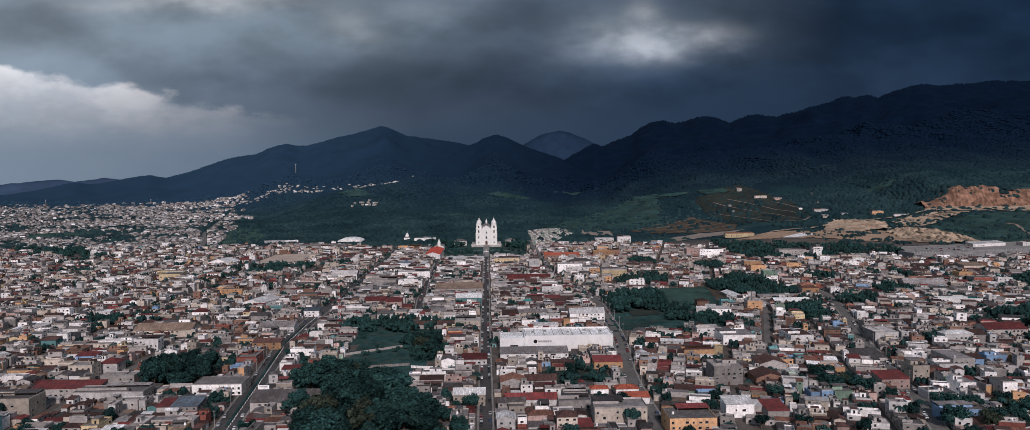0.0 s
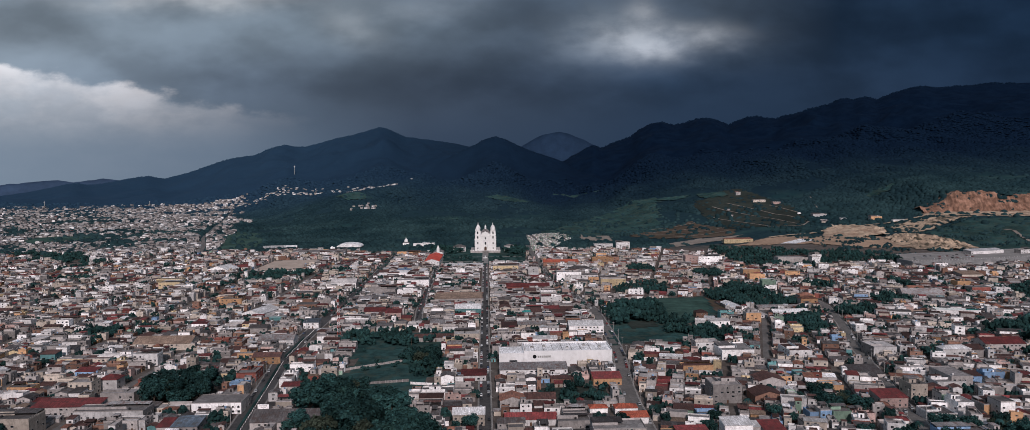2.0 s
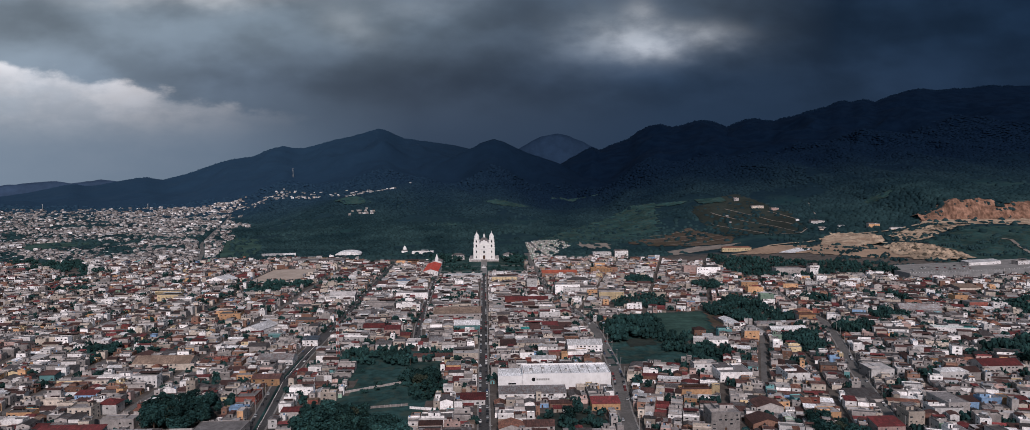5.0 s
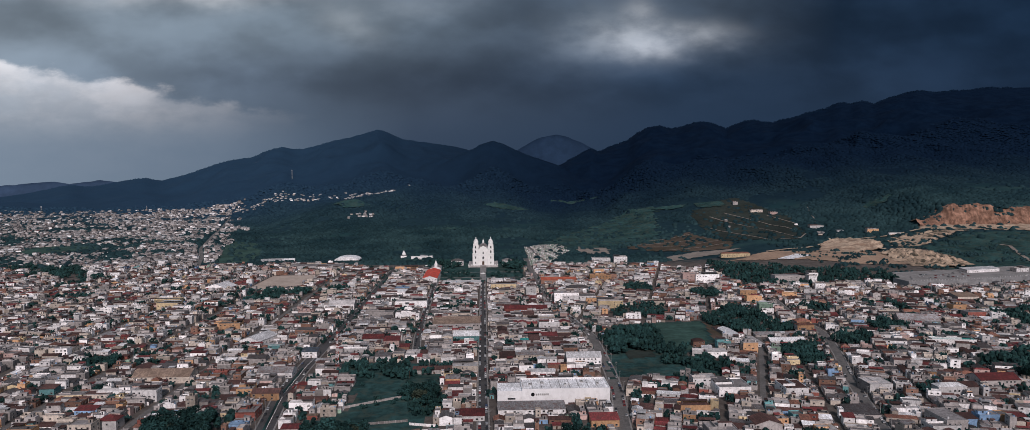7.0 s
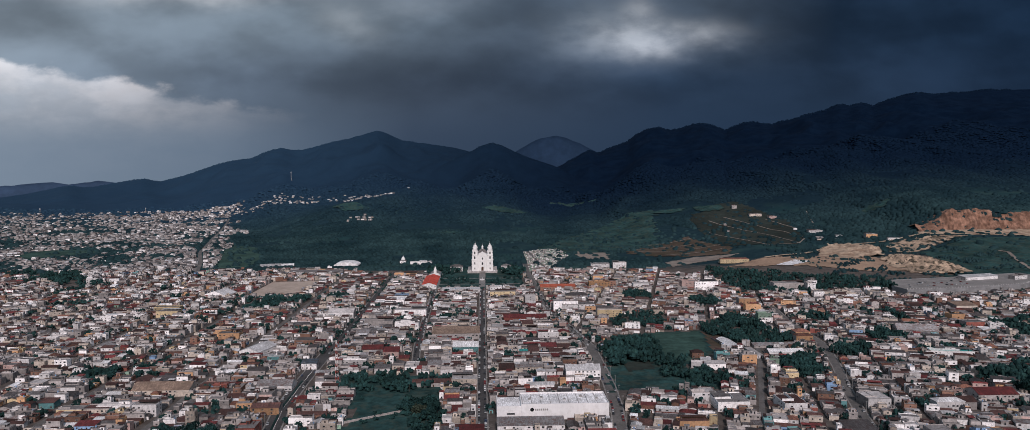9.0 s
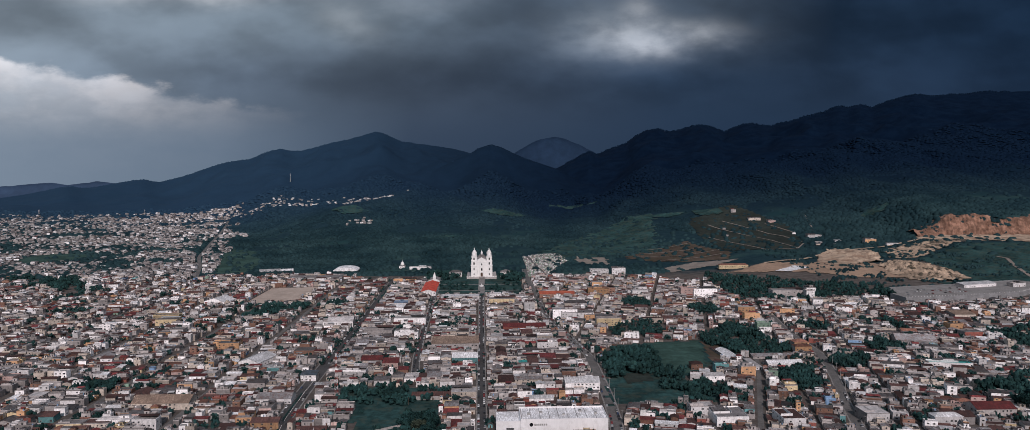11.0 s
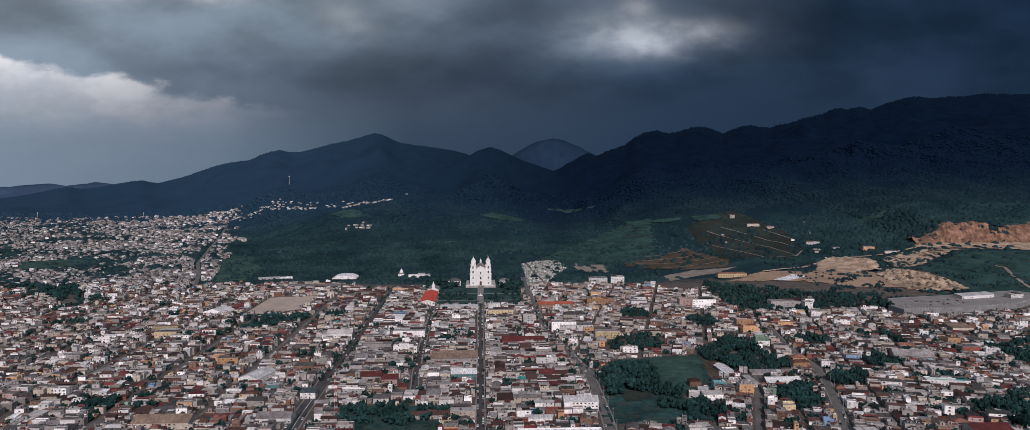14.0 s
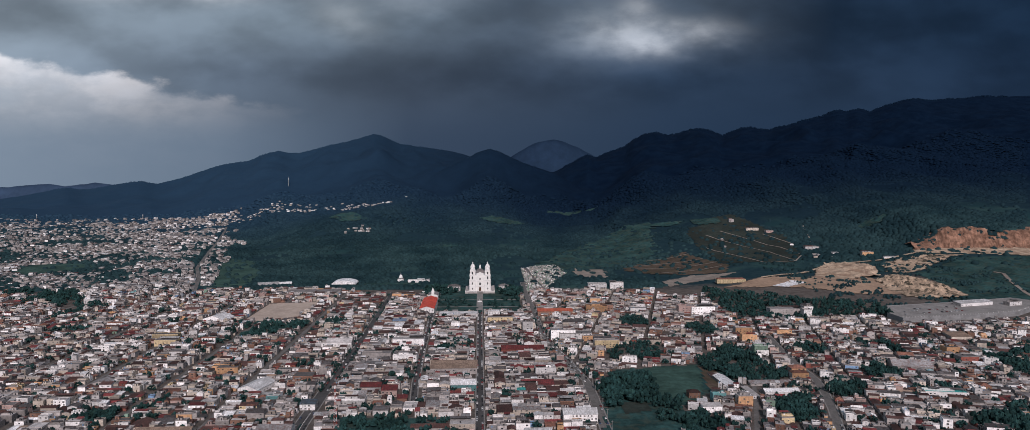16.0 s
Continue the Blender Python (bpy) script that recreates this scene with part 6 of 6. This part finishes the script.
build_house("house", 738, 1992, 0, 34, 12, 6, "flat", "cream", "rust", random.Random(8), 1, "house", "long cream house on the hillside")
build_house("house", 826, 1690, 0, 14, 9, 5, "shed", "white", "zincwhite", random.Random(8), 1, "house", "small white house above the quarry track")
build_house("house", 900, 1590, 0, 26, 9, 5, "shed", "white", "pale", random.Random(9), 1, "house", "long low white house beside the quarry track")
build_house("house", 775, 1965, 0.2, 22, 10, 6, "flat", "pink", "rust", random.Random(8), 1, "house", "faded pink house on the hillside")
build_house("house", 876, 1640, 0, 26, 12, 10, "flat", "orange", "rust", random.Random(8), 1, "house", "orange house beside the quarry road")

# ---------------------------------------------------------------- mast, poles and cables
mast = thing("radio_mast", -137, 660, 0, 0.3, "tall red and white lattice radio mast", "mast")
H_MAST = 42.0
for k in range(14):
    b = Buf()
    z0, z1 = k * 3.0, (k + 1) * 3.0
    r0, r1 = 1.5 - 1.1 * z0 / H_MAST, 1.5 - 1.1 * z1 / H_MAST
    m = "steel_red" if k % 2 == 0 else "wall_white"
    for sx, sy in ((-1, -1), (1, -1), (1, 1), (-1, 1)):
        vs = [(sx * r + i * 0.11, sy * r + j * 0.11, z) for r, z in ((r0, z0), (r1, z1)) for i, j in ((-1, -1), (1, -1), (1, 1), (-1, 1))]
        b.add(vs, [(i, (i + 1) % 4, 4 + (i + 1) % 4, 4 + i) for i in range(4)], m)
    for (ax, ay), (bx, by) in (((-1, -1), (1, -1)), ((1, -1), (1, 1)), ((1, 1), (-1, 1)), ((-1, 1), (-1, -1))):
        vs = [(ax * r0, ay * r0, z0), (bx * r1, by * r1, z1), (bx * r1, by * r1, z1 - 0.16), (ax * r0, ay * r0, z0 - 0.16)]
        vs += [(x - 0.07 * (ay + by), y + 0.07, z) for x, y, z in vs]
        b.add(vs, [(0, 1, 2, 3), (7, 6, 5, 4), (0, 4, 5, 1), (3, 2, 6, 7)], m)
    b.object("mast_section", mast)

for x, y, h in ((-881, 3372, 42), (-1755, 2963, 22), (-1332, 2931, 20)):
    far_mast = thing("radio_mast", x, y, land(x, y), 0, "slim pale radio mast on a distant hill", "mast", "masts on the hills")
    b = Buf()
    b.ring(0, 0, -1, h, 1.5, 0.6, "frame_grey", 6)
    b.object("shaft", far_mast)
    for k in (0.7, 0.86):
        b = Buf()
        b.ring(0, 0, h * k, h * k + 1.6, 1.9, 1.9, "wall_white", 8)
        b.object("antenna_ring", far_mast)

POLE = Buf()
POLE.ring(0, 0, -0.3, 9.5, 0.17, 0.11, "frame_grey", 8)
ARM = Buf()
ARM.box(-1.1, 1.1, -0.06, 0.06, 8.6, 8.75, "frame_grey", True)
pole_me, arm_me = POLE.mesh("pole_shaft"), ARM.mesh("cross_arm")


def pole_line(line, side, half, y0, y1, gap):
    spots = []
    for (ax, ay), (bx, by) in zip(line, line[1:]):
        n = max(1, round(math.hypot(bx - ax, by - ay) / gap))
        spots += [(ax + (bx - ax) * k / n + side * (half + 0.7), ay + (by - ay) * k / n) for k in range(n)]
    spots = [p for p in spots if y0 < p[1] < y1]
    for x, y in spots:
        top = thing("utility_pole", x, y, land(x, y), 0, "slim grey concrete utility pole beside the street", "pole", "poles along the streets")
        new("shaft", pole_me).parent = top
        new("cross_arm", arm_me).parent = top
    for (ax, ay), (bx, by) in zip(spots, spots[1:]):
        b = Buf()
        for o in (-0.9, 0.0, 0.9):
            pts_ = [(ax + (bx - ax) * k / 6 + o, ay + (by - ay) * k / 6, 8.75 - 0.8 * math.sin(k * math.pi / 6)) for k in range(7)]
            for p, q in zip(pts_, pts_[1:]):
                b.add([(p[0] - 0.03, p[1], p[2]), (p[0] + 0.03, p[1], p[2]), (q[0] + 0.03, q[1], q[2]), (q[0] - 0.03, q[1], q[2]),
                       (p[0], p[1], p[2] - 0.05), (q[0], q[1], q[2] - 0.05)], [(0, 1, 2, 3), (1, 4, 5, 2), (4, 0, 3, 5)], "tank_black")
        tagged(b.object("power_cable"), "sagging black power cables between poles", "cable", "cables along the streets")


pole_line(MAIN, 1, 3.6, 390, 900, 34)
pole_line(R1, 1, 4.6, 385, 900, 34)
pole_line(L1, -1, 6.0, 395, 900, 34)
pole_line(R2, 1, 3.9, 410, 760, 34)

# billboard by the western street
board = thing("billboard", -140, 448, 0, 0, "white roadside billboard on a steel post", "billboard")
b = Buf()
b.ring(0, 0, -0.3, 8.2, 0.3, 0.25, "frame_grey", 10)
piece("post", board)(b)
b = Buf()
b.box(-3.4, 3.4, -0.2, 0.2, 7.6, 10.4, "wall_white", True)
piece("panel", board, "white panel")(b)
b = Buf()
for z, w in ((9.4, 2.4), (8.6, 1.6)):
    b.box(-w, w, -0.24, -0.2, z, z + 0.4, "frame_grey", True)
piece("lettering_bar", board, "grey bars of lettering")(b)

# the western street's median: white kerb stones and a low hedge
median = thing("median", 0, 0, 0, 0, "planted street median edged with white kerb stones", "median")
b = Buf()
ribbon(b, [p for p in L1 if 380 < p[1] < 700], 0.8, 0.6, "leaf", -0.4, 0.2)
piece("planting", median, "low green hedge")(b)
stone = Buf()
stone.box(-0.2, 0.2, -0.7, 0.7, -0.1, 0.6, "wall_white")
stone_me = stone.mesh("kerb_stone")
for (ax, ay), (bx, by) in zip(L1, L1[1:]):
    m = max(1, int(math.hypot(bx - ax, by - ay) / 4.2))
    for k in range(m):
        x, y = ax + (bx - ax) * k / m, ay + (by - ay) * k / m
        if 385 < y < 720:
            o = new("kerb_stone", stone_me)
            o.parent, o.location, o.rotation_euler = median, (x + 1.2, y, 0), (0, 0, math.atan2(by - ay, bx - ax) - math.pi / 2)

# ---------------------------------------------------------------- parked cars
CAR_MESH = {}


def car_parts(paint):
    if paint not in CAR_MESH:
        b = Buf()
        prof = [(-2.1, 0.35), (-2.1, 0.85), (-1.9, 0.98), (-1.3, 1.02), (-0.75, 1.02), (0.9, 1.02), (1.35, 0.95), (2.05, 0.78), (2.15, 0.35)]
        m = len(prof)
        b.add([(x, y, z) for x in (-0.86, 0.86) for y, z in prof], [tuple(reversed(range(m))), tuple(range(m, 2 * m))] + [(i, i + 1, m + i + 1, m + i) for i in range(m - 1)], paint)
        b.add([(-0.68, -1.15, 1.44), (0.68, -1.15, 1.44), (0.68, 0.35, 1.44), (-0.68, 0.35, 1.44), (-0.7, -1.2, 1.4), (0.7, -1.2, 1.4), (0.7, 0.4, 1.4), (-0.7, 0.4, 1.4)],
              [(0, 1, 2, 3), (4, 5, 1, 0), (5, 6, 2, 1), (6, 7, 3, 2), (7, 4, 0, 3)], paint)
        g = Buf()
        g.add([(-0.8, -1.75, 1.01), (0.8, -1.75, 1.01), (0.8, 1.0, 1.01), (-0.8, 1.0, 1.01), (-0.68, -1.2, 1.4), (0.68, -1.2, 1.4), (0.68, 0.4, 1.4), (-0.68, 0.4, 1.4)],
              [(0, 1, 5, 4), (1, 2, 6, 5), (2, 3, 7, 6), (3, 0, 4, 7)], "car_glass")
        w = Buf()
        n = 10
        vs = [(x, 0.33 * math.cos(k * math.tau / n), 0.33 + 0.33 * math.sin(k * math.tau / n)) for x in (-0.1, 0.1) for k in range(n)]
        w.add(vs, [tuple(reversed(range(n))), tuple(range(n, 2 * n))] + [(k, (k + 1) % n, n + (k + 1) % n, n + k) for k in range(n)], "tyre")
        CAR_MESH[paint] = (b.mesh("body"), g.mesh("windows"), w.mesh("wheel"))
    return CAR_MESH[paint]


NAMES = dict(white="white", silver="silver", red="dark red", dark="black", blue="blue")


def car(x, y, z, angle, colour):
    body, glass, wheel = car_parts("paint_" + colour)
    top = thing("car", x, y, z, angle, f"{NAMES[colour]} car parked at the kerb", "car", "parked cars")
    new("body", body).parent = top
    new("windows", glass).parent = top
    for sx, sy in ((-0.8, -1.3), (0.8, -1.3), (-0.8, 1.3), (0.8, 1.3)):
        o = new("wheel", wheel)
        o.parent, o.location = top, (sx, sy, 0)


rng = random.Random(88)
for line, half, share in ((MAIN, 3.6, 0.55), (R1A, 4.6, 0.5), (L1A, 6.0, 0.25), (R2, 3.9, 0.25)):
    for (ax, ay), (bx, by) in zip(line, line[1:]):
        size, ang = math.hypot(bx - ax, by - ay), math.atan2(by - ay, bx - ax) - math.pi / 2
        nx_, ny_ = (by - ay) / size, -(bx - ax) / size
        s = 3.0
        while s < size - 3:
            for side in (-1, 1):
                x, y = ax + (bx - ax) * s / size + nx_ * side * (half - 1.05), ay + (by - ay) * s / size + ny_ * side * (half - 1.05)
                if 385 < y < 720 and rng.random() < share:
                    car(x, y, 0.065, ang + (math.pi if side < 0 else 0), rng.choice(("white", "silver", "dark", "dark", "red", "silver", "blue", "dark", "silver", "dark", "white")))
            s += rng.uniform(5.4, 8.0)
far_cars = Buf()
for (ax, ay), (bx, by), half in ((MAIN[2], MAIN[3], 3.6), (MAIN[3], MAIN[4], 3.6), (R1[7], R1[10], 3.6), (R1[10], R1[12], 3.6), (L1[5], L1[7], 4.0), (L2[0], L2[2], 3.2), (L2[2], L2[3], 3.2)):
    size, ang = math.hypot(bx - ax, by - ay), math.atan2(by - ay, bx - ax) - math.pi / 2
    s = 2.0
    while s < size:
        for side in (-1, 1):
            x, y = ax + (bx - ax) * s / size + side * (half - 1.0), ay + (by - ay) * s / size
            if y > 720 and not 1200 < y < 1400 and rng.random() < 0.6:
                paint = "paint_" + rng.choice(("white", "silver", "dark", "dark", "red", "silver", "dark"))
                far_cars.place(x, y, land(x, y) + 0.1, ang)
                far_cars.box(-0.85, 0.85, -2.1, 2.1, 0.25, 0.95, paint)
                far_cars.box(-0.72, 0.72, -1.3, 0.8, 0.95, 1.3, "car_glass")
                far_cars.box(-0.68, 0.68, -1.1, 0.5, 1.3, 1.44, paint)
        s += rng.uniform(5.2, 7.5)
tagged(far_cars.object("distant_cars"), "small parked cars lining the far streets", "cars", kind="stuff")
for _ in range(26):
    a, c = rng.uniform(15, 130), rng.choice((14, 34, 38, 52)) + rng.uniform(-1, 1)
    car(620 + math.cos(0.24) * a + 0.3 * c, 1066 + math.sin(0.24) * a + 0.9 * c, 14.01, 0.24, rng.choice(("white", "silver", "dark", "red")))

# boundary walls across the rough field
for (ax, ay), (bx, by), mat in (((-112, 561), (-60, 592), "wall_grey"), ((-104, 520), (-60, 528), "wall_grey"), ((-58, 521), (-38, 516), "wall_white")):
    b = Buf()
    length = math.hypot(bx - ax, by - ay)
    b.box(0, length, -0.12, 0.12, -0.3, 1.9, mat)
    for k in range(int(length / 4) + 1):
        b.box(k * 4.0 - 0.15, k * 4.0 + 0.15, -0.2, 0.2, -0.3, 2.05, mat)
    o = b.object("boundary_wall")
    o.matrix_basis = pose(ax, ay, 0, 0, 0, math.degrees(math.atan2(by - ay, bx - ax)))
    tagged(o, "pale block wall with pillars across a field", "wall", "field walls")
